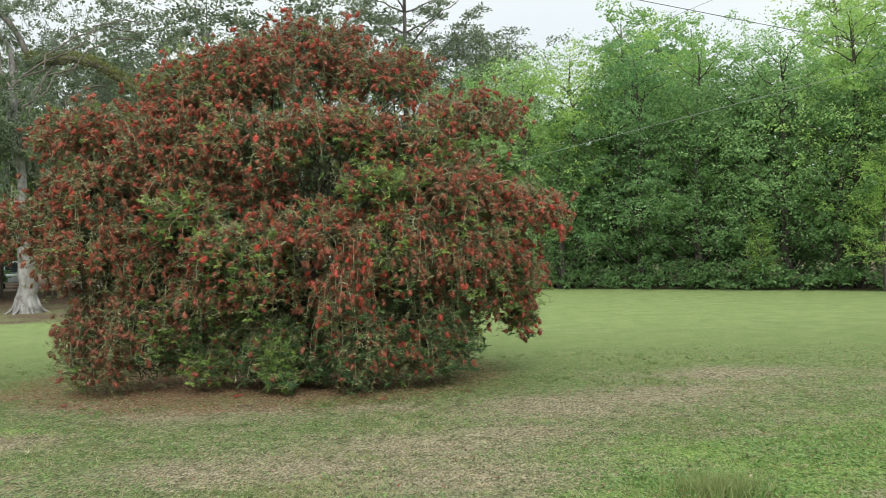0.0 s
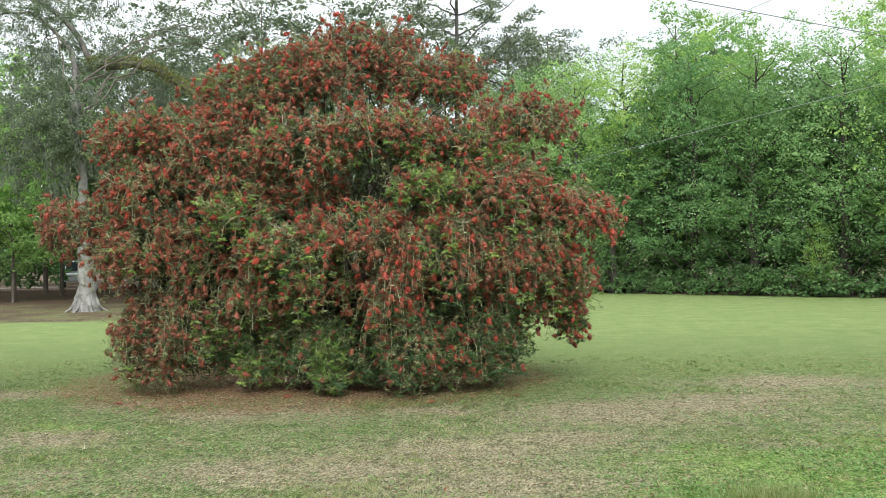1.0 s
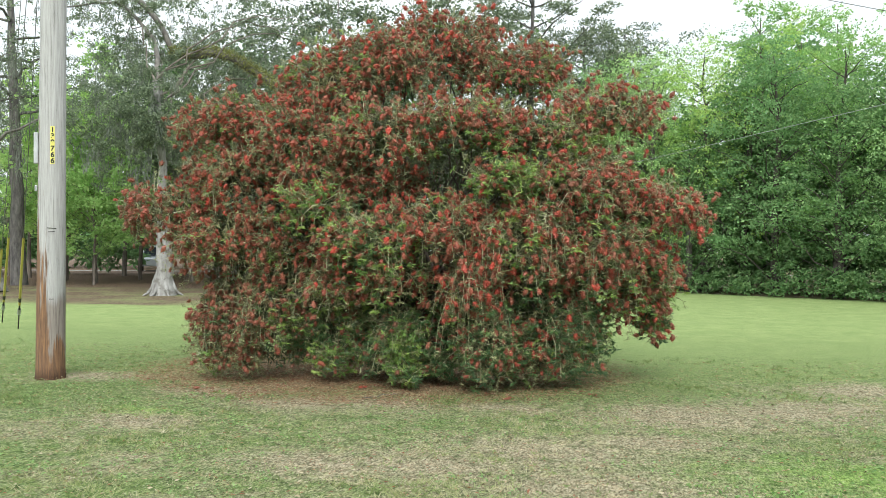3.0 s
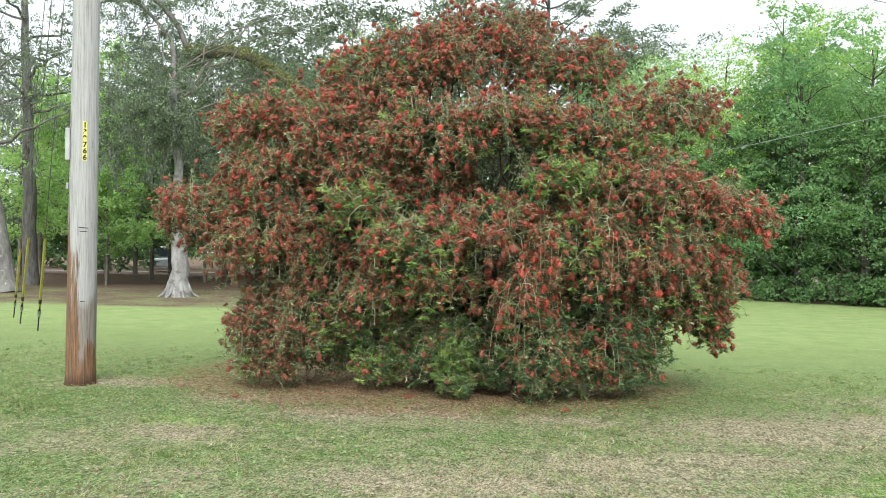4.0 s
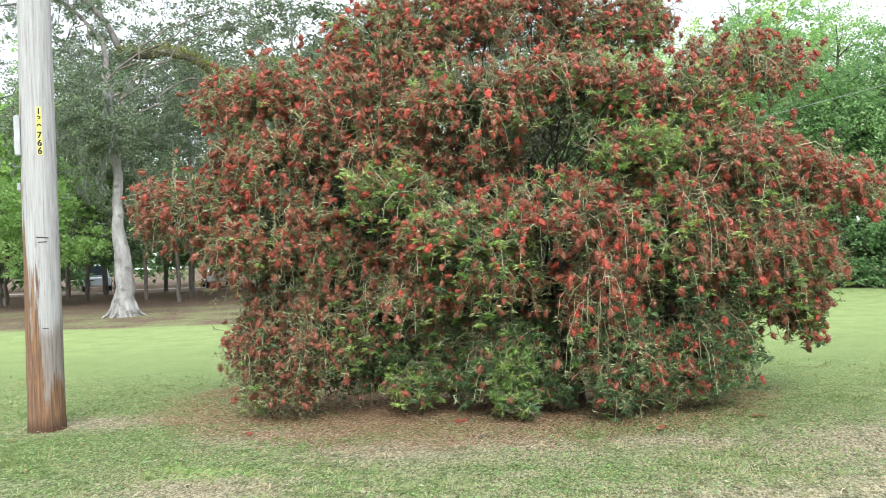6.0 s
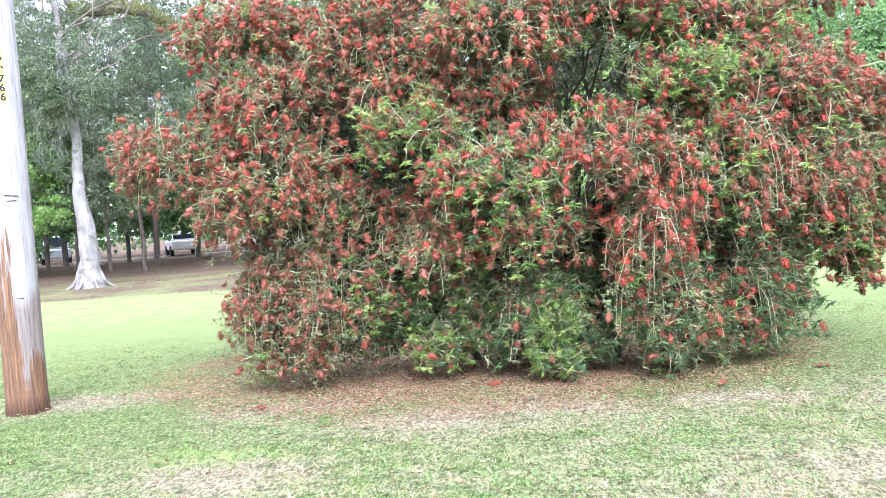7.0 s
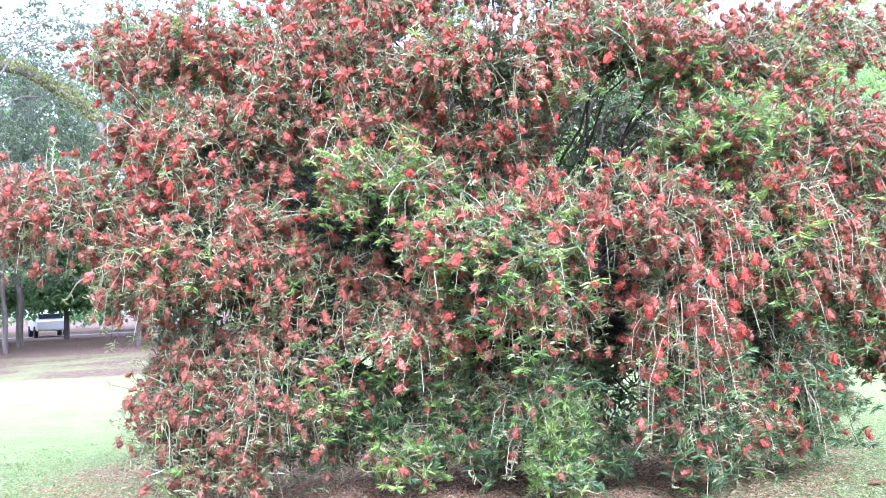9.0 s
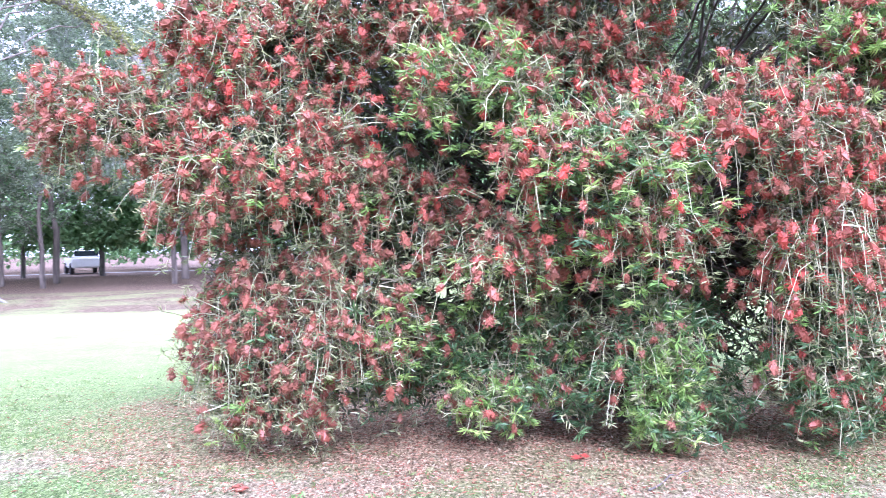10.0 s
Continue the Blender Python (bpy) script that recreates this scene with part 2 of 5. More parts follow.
def pole_material():
    """Weathered grey pine, brown creosote bleeding through towards the butt, long drying cracks."""
    m, n, l, b = nodes_of("weathered_pole_wood")
    grain = spot_noise(n, l, 60.0, 8, 0.75, (1, 1, 0.035))
    grey = ramp(n, [(0.32, (0.17, 0.163, 0.157)), (0.43, (0.35, 0.34, 0.333)), (0.55, (0.43, 0.42, 0.413)), (0.7, (0.51, 0.505, 0.5))])
    l.new(grain.outputs["Fac"], grey.inputs[0])
    brown = ramp(n, [(0.3, (0.05, 0.03, 0.02)), (0.5, (0.17, 0.095, 0.055)), (0.7, (0.38, 0.2, 0.085))])
    l.new(grain.outputs["Fac"], brown.inputs[0])
    tc = n.new("ShaderNodeTexCoord")
    sp = n.new("ShaderNodeSeparateXYZ")
    l.new(tc.outputs["Object"], sp.inputs[0])
    streak = spot_noise(n, l, 9.0, 5, 0.65, (1, 1, 0.07))
    # brown all round below a ragged line, and in streaks on one side above it
    def math_node(op, p, q, extra=0.0):
        k = n.new("ShaderNodeMath")
        k.operation = op
        for i, v in enumerate((p, q, extra)):
            if hasattr(v, "links"):
                l.new(v, k.inputs[i])
            else:
                k.inputs[i].default_value = v
        return k.outputs[0]

    side = n.new("ShaderNodeVectorMath")
    side.operation = "DOT_PRODUCT"
    side.inputs[1].default_value = (-0.85, -0.53, 0)
    l.new(tc.outputs["Object"], side.inputs[0])
    uneven = math_node("ADD", streak.outputs["Fac"], -0.5)
    butt = math_node("MULTIPLY_ADD", math_node("ADD", math_node("MULTIPLY", sp.outputs["Z"], -1.0), 0.42), 3.0, math_node("MULTIPLY", uneven, 5.0))
    flank = math_node("ADD", math_node("MULTIPLY_ADD", sp.outputs["Z"], -0.42, 0.5), math_node("MULTIPLY_ADD", side.outputs["Value"], 7.0, math_node("MULTIPLY", uneven, 3.0)))
    k = ramp(n, [(0.42, (0, 0, 0)), (0.62, (1, 1, 1))])
    l.new(math_node("MAXIMUM", butt, flank), k.inputs[0])
    # a browner grey below a metre, where the preservative still shows
    low = ramp(n, [(0.0, (0.62, 0.55, 0.5)), (0.5, (1, 1, 1))])
    l.new(math_node("MULTIPLY_ADD", math_node("ADD", sp.outputs["Z"], -0.95), 4.0, math_node("MULTIPLY_ADD", uneven, 2.0, 0.25)), low.inputs[0])
    c = blend(n, l, "MIX", k.outputs[0], blend(n, l, "MULTIPLY", 1.0, grey.outputs[0], low.outputs[0]), brown.outputs[0])
    # darker towards the foot
    foot_dark = ramp(n, [(0.04, (0.45, 0.4, 0.36)), (0.16, (1, 1, 1))])
    l.new(sp.outputs["Z"], foot_dark.inputs[0])
    c = blend(n, l, "MULTIPLY", 1.0, c, foot_dark.outputs[0])
    l.new(c, b.inputs["Base Color"])
    b.inputs["Roughness"].default_value = 0.85
    bp = n.new("ShaderNodeBump")
    bp.inputs["Strength"].default_value, bp.inputs["Distance"].default_value = 0.7, 0.015
    l.new(grain.outputs["Fac"], bp.inputs["Height"])
    l.new(bp.outputs[0], b.inputs["Normal"])
    return m


POLE_WOOD = pole_material()


# bare tan spots in the turf: x, y, half width, half depth
WORN = ((-0.45, 7.45, 0.6, 0.4), (-1.15, 6.9, 0.7, 0.35), (-1.9, 6.75, 0.5, 0.3), (-0.1, 6.55, 0.6, 0.3), (0.6, 9.0, 0.75, 0.45), (1.6, 9.4, 0.6, 0.35), (1.95, 9.9, 0.7, 0.3), (0.3, 7.9, 0.4, 0.25), (-3.0, 8.95, 0.6, 0.3), (-2.2, 9.1, 0.5, 0.25), (-1.05, 9.2, 0.4, 0.2), (-4.05, 7.9, 0.4, 0.25), (-6.1, 10.1, 0.5, 0.3), (-4.1, 9.5, 0.5, 0.35), (2.6, 10.9, 0.8, 0.4))


LUSH = ((2.1, 6.9, 1.1, 0.6), (1.45, 6.1, 0.8, 0.4), (3.4, 7.8, 0.9, 0.6), (-4.24, 8.24, 0.35, 0.2))


def worn_at(x, y):
    return np.min([((x - px) / rx) ** 2 + ((y - py) / ry) ** 2 for px, py, rx, ry in WORN], axis=0)


def ground_material():
    """Mown lawn, thin dry turf by the verge, fallen litter round the bush, leaf mulch under the trees."""
    m, n, l, b = nodes_of("lawn_and_litter")

    def math_node(op, a, c):
        k = n.new("ShaderNodeMath")
        k.operation = op
        for i, v in enumerate((a, c)):
            if hasattr(v, "links"):
                l.new(v, k.inputs[i])
            else:
                k.inputs[i].default_value = v
        return k.outputs[0]

    def step(v, lo, hi):
        r = ramp(n, [(0.0, (0, 0, 0)), (1.0, (1, 1, 1))])
        k = n.new("ShaderNodeMapRange")
        k.inputs["From Min"].default_value, k.inputs["From Max"].default_value = lo, hi
        l.new(v, k.inputs["Value"])
        l.new(k.outputs[0], r.inputs[0])
        return r.outputs[0]

    g = n.new("ShaderNodeNewGeometry")
    sp = n.new("ShaderNodeSeparateXYZ")
    l.new(g.outputs["Position"], sp.inputs[0])
    x, y = sp.outputs["X"], sp.outputs["Y"]
    big = spot_noise(n, l, 0.45, 4, 0.6, "world").outputs["Fac"]
    mid = spot_noise(n, l, 1.9, 5, 0.65, "world").outputs["Fac"]
    # the mown sward lies along y, so its grain is drawn out that way
    lay = n.new("ShaderNodeMapping")
    lay.inputs["Scale"].default_value = (1.0, 0.45, 1.0)
    l.new(g.outputs["Position"], lay.inputs["Vector"])

    def sward(scale, detail, rough):
        t = n.new("ShaderNodeTexNoise")
        t.inputs["Scale"].default_value, t.inputs["Detail"].default_value, t.inputs["Roughness"].default_value = scale, detail, rough
        l.new(lay.outputs[0], t.inputs["Vector"])
        return t.outputs["Fac"]

    fine = sward(52.0, 6, 0.72)
    grain = sward(120.0, 3, 0.7)
    green = ramp(n, [(0.38, (0.08, 0.122, 0.04)), (0.5, (0.18, 0.247, 0.088)), (0.62, (0.305, 0.37, 0.16))])
    l.new(fine, green.inputs[0])
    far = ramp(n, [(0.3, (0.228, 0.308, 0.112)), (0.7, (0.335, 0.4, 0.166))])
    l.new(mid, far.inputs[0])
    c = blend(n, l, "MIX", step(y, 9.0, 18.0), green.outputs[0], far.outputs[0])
    dry = ramp(n, [(0.37, (0.17, 0.132, 0.09)), (0.5, (0.4, 0.335, 0.235)), (0.63, (0.59, 0.515, 0.385))])
    l.new(fine, dry.inputs[0])
    # dry turf: a band along the verge, broken by green
    patchy = spot_noise(n, l, 1.3, 12, 0.8, "world").outputs["Fac"]
    band = math_node("MULTIPLY", step(math_node("ADD", y, math_node("MULTIPLY", x, -0.28)), 10.7, 9.0), step(patchy, 0.44, 0.62))
    c = blend(n, l, "MIX", math_node("MULTIPLY", band, 0.8), c, dry.outputs[0])
    # worn spots where the turf has gone, and lush ones
    def nearest(spots):
        best = None
        for px, py, rx, ry in spots:
            sub = n.new("ShaderNodeVectorMath")
            sub.operation = "SUBTRACT"
            sub.inputs[1].default_value = (px, py, 0)
            l.new(g.outputs["Position"], sub.inputs[0])
            div = n.new("ShaderNodeVectorMath")
            div.operation = "MULTIPLY"
            div.inputs[1].default_value = (1 / rx, 1 / ry, 0)
            l.new(sub.outputs[0], div.inputs[0])
            ln = n.new("ShaderNodeVectorMath")
            ln.operation = "LENGTH"
            l.new(div.outputs[0], ln.inputs[0])
            best = ln.outputs["Value"] if best is None else math_node("MINIMUM", best, ln.outputs["Value"])
        return best

    rough_edge = math_node("MULTIPLY", math_node("ADD", patchy, -0.5), 4.5)
    lush = ramp(n, [(0.36, (0.12, 0.2, 0.05)), (0.5, (0.23, 0.36, 0.09)), (0.64, (0.34, 0.47, 0.14))])
    l.new(fine, lush.inputs[0])
    c = blend(n, l, "MIX", math_node("MULTIPLY", step(math_node("ADD", nearest(LUSH), rough_edge), 1.6, 0.5), 0.8), c, lush.outputs[0])
    worn = nearest(WORN)
    speck = spot_noise(n, l, 11.0, 6, 0.7, "world").outputs["Fac"]
    ragged = math_node("ADD", math_node("ADD", worn, math_node("MULTIPLY", math_node("ADD", patchy, -0.5), 4.5)), math_node("MULTIPLY", math_node("ADD", speck, -0.5), 4.5))
    c = blend(n, l, "MIX", math_node("MULTIPLY", step(ragged, 1.9, 0.5), 0.85), c, dry.outputs[0])
    # clumps of a hand's width: dark thick turf, thin places where the earth shows
    clot = spot_noise(n, l, 7.0, 7, 0.7, "world").outputs["Fac"]
    tuft = ramp(n, [(0.36, (0.55, 0.62, 0.5)), (0.5, (1.0, 1.0, 1.0)), (0.64, (1.15, 1.1, 1.03))])
    l.new(clot, tuft.inputs[0])
    c = blend(n, l, "MULTIPLY", step(y, 15.0, 8.5), c, tuft.outputs[0])
    # litter under and before the bush
    dx, dy = math_node("DIVIDE", math_node("ADD", x, 2.85), 2.5), math_node("DIVIDE", math_node("ADD", y, -11.3), 1.95)
    ring = math_node("ADD", math_node("SQRT", math_node("ADD", math_node("MULTIPLY", dx, dx), math_node("MULTIPLY", dy, dy)), 0.0), math_node("MULTIPLY", math_node("ADD", patchy, -0.5), 2.6))
    brown = ramp(n, [(0.38, (0.13, 0.075, 0.045)), (0.5, (0.33, 0.215, 0.135)), (0.62, (0.56, 0.43, 0.28))])
    l.new(fine, brown.inputs[0])
    c = blend(n, l, "MIX", math_node("MULTIPLY", step(ring, 1.35, 0.6), 0.9), c, brown.outputs[0])
    # leaf mulch beyond the lawn's edge, and the woods' floor
    mulch = ramp(n, [(0.36, (0.06, 0.038, 0.027)), (0.5, (0.16, 0.108, 0.078)), (0.64, (0.31, 0.235, 0.175))])
    l.new(spot_noise(n, l, 9.0, 9, 0.78, "world").outputs["Fac"], mulch.inputs[0])
    edge = math_node("ADD", y, math_node("MULTIPLY", math_node("ADD", mid, -0.5), 1.6))
    left = math_node("MULTIPLY", math_node("MULTIPLY", step(edge, 22.2, 22.9), step(x, -2.0, -6.0)), math_node("MAXIMUM", step(y, 28.0, 33.0), math_node("ADD", 0.55, math_node("MULTIPLY", step(big, 0.6, 0.45), 0.4))))
    c = blend(n, l, "MIX", left, c, mulch.outputs[0])
    woods = step(math_node("ADD", edge, math_node("MULTIPLY", x, 0.8)), 34.7, 35.4)
    c = blend(n, l, "MIX", math_node("MULTIPLY", woods, 0.8), c, mulch.outputs[0])
    # straw flakes and dark gaps between the blades
    flake = n.new("ShaderNodeTexVoronoi")
    flake.inputs["Scale"].default_value = 85.0
    l.new(lay.outputs[0], flake.inputs["Vector"])
    pick = n.new("ShaderNodeSeparateColor")
    l.new(flake.outputs["Color"], pick.inputs[0])
    near = step(y, 19.0, 11.0)
    straw = math_node("MULTIPLY", step(pick.outputs[0], 0.8, 0.9), step(flake.outputs["Distance"], 0.5, 0.25))
    c = blend(n, l, "MIX", math_node("MULTIPLY", math_node("MULTIPLY", straw, 0.45), near), c, (0.68, 0.62, 0.48))
    gap = math_node("MULTIPLY", step(pick.outputs[1], 0.68, 0.78), near)
    c = blend(n, l, "MULTIPLY", math_node("MULTIPLY", gap, 0.6), c, (0.4, 0.42, 0.36))
    tint = ramp(n, [(0.42, (0.38, 0.4, 0.36)), (0.54, (1.0, 1.0, 1.0))])
    l.new(grain, tint.inputs[0])
    c = blend(n, l, "MULTIPLY", 0.6, c, tint.outputs[0])
    l.new(c, b.inputs["Base Color"])
    b.inputs["Roughness"].default_value = 0.95
    b.inputs["Specular IOR Level"].default_value = 0.1
    bp = n.new("ShaderNodeBump")
    bp.inputs["Strength"].default_value, bp.inputs["Distance"].default_value = 0.8, 0.03
    l.new(fine, bp.inputs["Height"])
    l.new(bp.outputs[0], b.inputs["Normal"])
    return m


GROUND = ground_material()

# ---- mesh helpers ----
rng = np.random.default_rng(7)


def unit(v):
    return v / np.maximum(np.linalg.norm(v, axis=-1, keepdims=True), 1e-9)


def mesh_of(name, verts, faces, material, smooth=False):
    """A mesh from arrays: verts (n, 3), faces (m, 3) or (m, 4)."""
    me = bpy.data.meshes.new(name)
    verts, faces = np.asarray(verts, np.float32).reshape(-1, 3), np.asarray(faces, np.int32)
    me.vertices.add(len(verts))
    me.vertices.foreach_set("co", verts.ravel())
    me.loops.add(faces.size)
    me.loops.foreach_set("vertex_index", faces.ravel())
    me.polygons.add(len(faces))
    me.polygons.foreach_set("loop_start", np.arange(len(faces), dtype=np.int32) * faces.shape[1])
    me.polygons.foreach_set("use_smooth", np.full(len(faces), smooth))
    me.materials.append(material)
    me.update(calc_edges=True)
    return me


def thing(name, label, category, at=(0, 0, 0), group="", kind=""):
    """A thing with parts: an Empty at its base."""
    ob = new(name)
    ob.location = at
    ob.empty_display_size = 0.2
    return tagged(ob, label, category, group, kind)


def mesh_part(name, me, parent, label="", kind=""):
    ob = new(name, me)
    ob.parent = parent
    return tagged(ob, label, kind=kind)


def part(name, bm, material, parent, label="", smooth=False):
    me = bpy.data.meshes.new(name)
    bm.to_mesh(me)
    bm.free()
    me.materials.append(material)
    for p in me.polygons:
        p.use_smooth = smooth
    return mesh_part(name, me, parent, label)


def tubes(paths, radii, sides):
    """Many tapered tubes: paths (n, k, 3), radii (n, k). Returns verts and quads."""
    paths, radii = np.asarray(paths, float), np.asarray(radii, float)
    n, k = radii.shape
    t = unit(np.gradient(paths, axis=1))
    ref = np.array([0.813, 0.531, 0.237])
    a = unit(np.cross(t, ref))
    b = np.cross(t, a)
    ang = np.linspace(0, 2 * np.pi, sides, endpoint=False)
    ring = np.cos(ang)[:, None] * a[:, :, None] + np.sin(ang)[:, None] * b[:, :, None]
    v = paths[:, :, None] + radii[:, :, None, None] * ring
    idx = np.arange(n * k * sides).reshape(n, k, sides)
    nxt = np.roll(idx, -1, axis=2)
    f = np.stack([idx[:, :-1], nxt[:, :-1], nxt[:, 1:], idx[:, 1:]], -1).reshape(-1, 4)
    return v.reshape(-1, 3), f


def limb_parts(paths, radii, sides, material, parent):
    """Every limb a part of its own."""
    for path in paths:
        v, f = tubes(path[None], radii[None], sides)
        mesh_part("limb", mesh_of("limb", v, f, material, True), parent)


def curve_path(points, count=14, wobble=0.0, seed=1):
    """A smooth path through a few points."""
    p = np.asarray(points, float)
    s = np.linspace(0, len(p) - 1, count)
    q = np.vstack([2 * p[0] - p[1], p, 2 * p[-1] - p[-2]])
    out = []
    for v in s:
        i = min(int(v), len(p) - 2)
        u = v - i
        a, b, c, d = q[i : i + 4]
        out.append(0.5 * (2 * b + (c - a) * u + (2 * a - 5 * b + 4 * c - d) * u * u + (3 * b - a - 3 * c + d) * u**3))
    out = np.array(out)
    if wobble:
        r = np.random.default_rng(seed)
        k = r.normal(0, wobble, out.shape)
        k[0] = 0
        out += k
    return out


def leaves(base, way, length, width, curl=0.12, r=rng, level=0.0):
    """Pointed leaves, one quad each, bent along the middle. base, way (n, 3); length, width (n,). level: how far they lie flat."""
    n = len(base)
    way = unit(way)
    side = unit(np.cross(way, unit(r.normal(size=(n, 3))) + [0, 0, 1.6 * level]))
    up = np.cross(side, way)
    mid = base + way * (length * 0.45)[:, None] + up * (length * curl)[:, None]
    tip = base + way * length[:, None]
    half = side * (width * 0.5)[:, None]
    v = np.stack([base, mid + half, tip, mid - half], 1)
    return v.reshape(-1, 3), np.arange(4 * n, dtype=np.int32).reshape(n, 4)


def needles(base, way, length, width, r=rng):
    """Slim pointed leaves, one triangle each, widest a little off the stalk."""
    n = len(base)
    way = unit(way)
    half = unit(np.cross(way, unit(r.normal(size=(n, 3))))) * (width * 0.5)[:, None]
    v = np.stack([base - half, base + half, base + way * length[:, None]], 1)
    return v.reshape(-1, 3), np.arange(3 * n, dtype=np.int32).reshape(n, 3)


def join(*pairs):
    """Several (verts, faces) pairs with the same face size as one."""
    vs, fs, off = [], [], 0
    for v, f in pairs:
        vs.append(v)
        fs.append(f + off)
        off += len(v)
    return np.concatenate(vs), np.concatenate(fs)


def sphere_ways(n, r=rng):
    return unit(r.normal(size=(n, 3)))


# ---- ground ----
def ground_sheet():
    k = np.linspace(-1, 1, 170)
    sx = np.sinh(k * 5.6) / np.sinh(5.6) * 1500 - 2.5
    sy = np.sinh(k * 5.6) / np.sinh(5.6) * 1500 + 9.0
    x, y = np.meshgrid(sx, sy, indexing="ij")
    near = np.exp(-(((x + 2) / 22) ** 2 + ((y - 10) / 22) ** 2))
    z = near * (0.012 * np.sin(x * 2.1 + 0.7 * np.sin(y * 1.3)) + 0.012 * np.sin(y * 2.7 + x * 0.9) + rng.normal(0, 0.003, x.shape))
    z -= 0.012
    idx = np.arange(x.size).reshape(x.shape)
    f = np.stack([idx[:-1, :-1], idx[1:, :-1], idx[1:, 1:], idx[:-1, 1:]], -1).reshape(-1, 4)
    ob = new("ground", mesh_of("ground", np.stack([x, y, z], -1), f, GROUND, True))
    tagged(ob, "mown green lawn with dry tan patches and brown leaf mulch", "ground", kind="structure")


ground_sheet()


def driveway():
    bm = bmesh.new()
    for a in range(30):
        x0 = -75 + a * 3.0
        q = [bm.verts.new((x, y, 0.012)) for x, y in ((x0, 57.6 + 0.2 * math.sin(x0)), (x0 + 3, 57.6 + 0.2 * math.sin(x0 + 3)), (x0 + 3, 59.6), (x0, 59.6))]
        bm.faces.new(q)
    bmesh.ops.remove_doubles(bm, verts=bm.verts, dist=0.001)
    me = bpy.data.meshes.new("road")
    bm.to_mesh(me)
    bm.free()
    me.materials.append(GRAVEL)
    tagged(new("road", me), "pale gravel drive behind the trees", "road", kind="structure")


driveway()


# ---- the bottlebrush bush ----
LOBES = []


def lobe(x, y, z, rx, ry, rz, bloom, green=0.25, weep=0.2, young=0.85):
    """One drooping mass of the bush: place, radii, bloom, leafy green, droop of its shoots, share of the green that is new."""
    LOBES.append((np.array([x, y, z]), np.array([rx, ry, rz]), bloom, green, weep, young))


# crown
lobe(-2.07, 11.40, 3.96, 0.71, 0.50, 0.42, 0.90, 0.10, 0.20)
lobe(-2.76, 10.80, 3.61, 0.67, 0.50, 0.40, 0.85, 0.15, 0.20)
lobe(-3.29, 10.60, 3.35, 0.53, 0.45, 0.38, 0.85, 0.15, 0.20)
lobe(-1.23, 11.40, 3.62, 0.65, 0.50, 0.33, 0.95, 0.20, 0.20)
lobe(-0.15, 10.70, 2.99, 0.54, 0.45, 0.25, 0.90, 0.30, 0.20)
lobe(-4.46, 10.50, 2.99, 0.59, 0.45, 0.25, 0.95, 0.15, 0.20)
# upper middle
lobe(-3.48, 10.30, 2.75, 0.52, 0.45, 0.37, 0.90, 0.10, 0.20)
lobe(-2.47, 10.05, 2.72, 0.50, 0.45, 0.30, 0.90, 0.15, 0.20)
lobe(-1.61, 10.20, 2.88, 0.57, 0.45, 0.24, 0.85, 0.25, 0.20)
lobe(-0.79, 10.30, 2.71, 0.55, 0.45, 0.22, 0.95, 0.40, 0.20)
lobe(-4.35, 10.35, 2.35, 0.58, 0.45, 0.31, 0.90, 0.10, 0.20)
lobe(-3.23, 10.35, 2.30, 0.49, 0.45, 0.24, 0.90, 0.05, 0.20)
lobe(-2.45, 10.45, 2.26, 0.37, 0.40, 0.22, 0.90, 0.05, 0.20)
# lower middle
lobe(-5.13, 10.35, 1.94, 0.48, 0.45, 0.26, 0.95, 0.15, 0.20)
lobe(-4.30, 10.25, 1.62, 0.64, 0.50, 0.42, 0.90, 0.12, 0.20)
lobe(-3.11, 9.95, 1.94, 0.36, 0.40, 0.18, 0.75, 0.70, 0.16)
lobe(-2.48, 9.80, 1.59, 0.52, 0.45, 0.26, 0.85, 0.65, 0.20)
lobe(-1.73, 9.85, 1.73, 0.49, 0.45, 0.26, 0.95, 0.25, 0.20)
lobe(-1.08, 9.95, 2.17, 0.36, 0.40, 0.15, 0.60, 0.80, 0.14)
lobe(-0.39, 10.20, 2.15, 0.57, 0.50, 0.31, 1.00, 0.25, 0.20)
lobe(0.34, 10.55, 1.96, 0.58, 0.45, 0.23, 1.00, 0.20, 0.20)
lobe(-0.93, 9.90, 1.63, 0.50, 0.45, 0.38, 0.95, 0.30, 0.24)
lobe(-0.22, 10.30, 1.52, 0.52, 0.50, 0.40, 0.95, 0.20, 0.24)
lobe(0.28, 10.65, 1.33, 0.32, 0.40, 0.30, 1.00, 0.20, 0.20)
lobe(-3.64, 10.35, 1.33, 0.43, 0.40, 0.34, 0.85, 0.15, 0.22)
# skirts
lobe(-2.74, 10.50, 0.68, 0.28, 0.35, 0.22, 0.32, 0.75, 0.16, 0.12)
lobe(-0.54, 10.50, 0.47, 0.34, 0.35, 0.22, 0.48, 0.75, 0.14, 0.12)
lobe(-0.99, 10.15, 0.49, 0.27, 0.30, 0.27, 0.48, 0.75, 0.16, 0.12)
lobe(-3.50, 10.70, 0.45, 0.25, 0.30, 0.29, 0.32, 0.75, 0.16, 0.12)
lobe(-1.40, 9.75, 1.17, 0.26, 0.30, 0.34, 0.95, 0.15, 0.30)
lobe(-2.23, 9.90, 1.22, 0.32, 0.35, 0.14, 0.80, 0.35, 0.20)
lobe(-3.04, 10.10, 1.14, 0.33, 0.35, 0.18, 0.80, 0.30, 0.20)
lobe(-4.37, 10.40, 0.76, 0.40, 0.45, 0.43, 0.75, 0.12, 0.24)
lobe(-3.84, 10.25, 0.78, 0.30, 0.40, 0.42, 0.70, 0.12, 0.24)
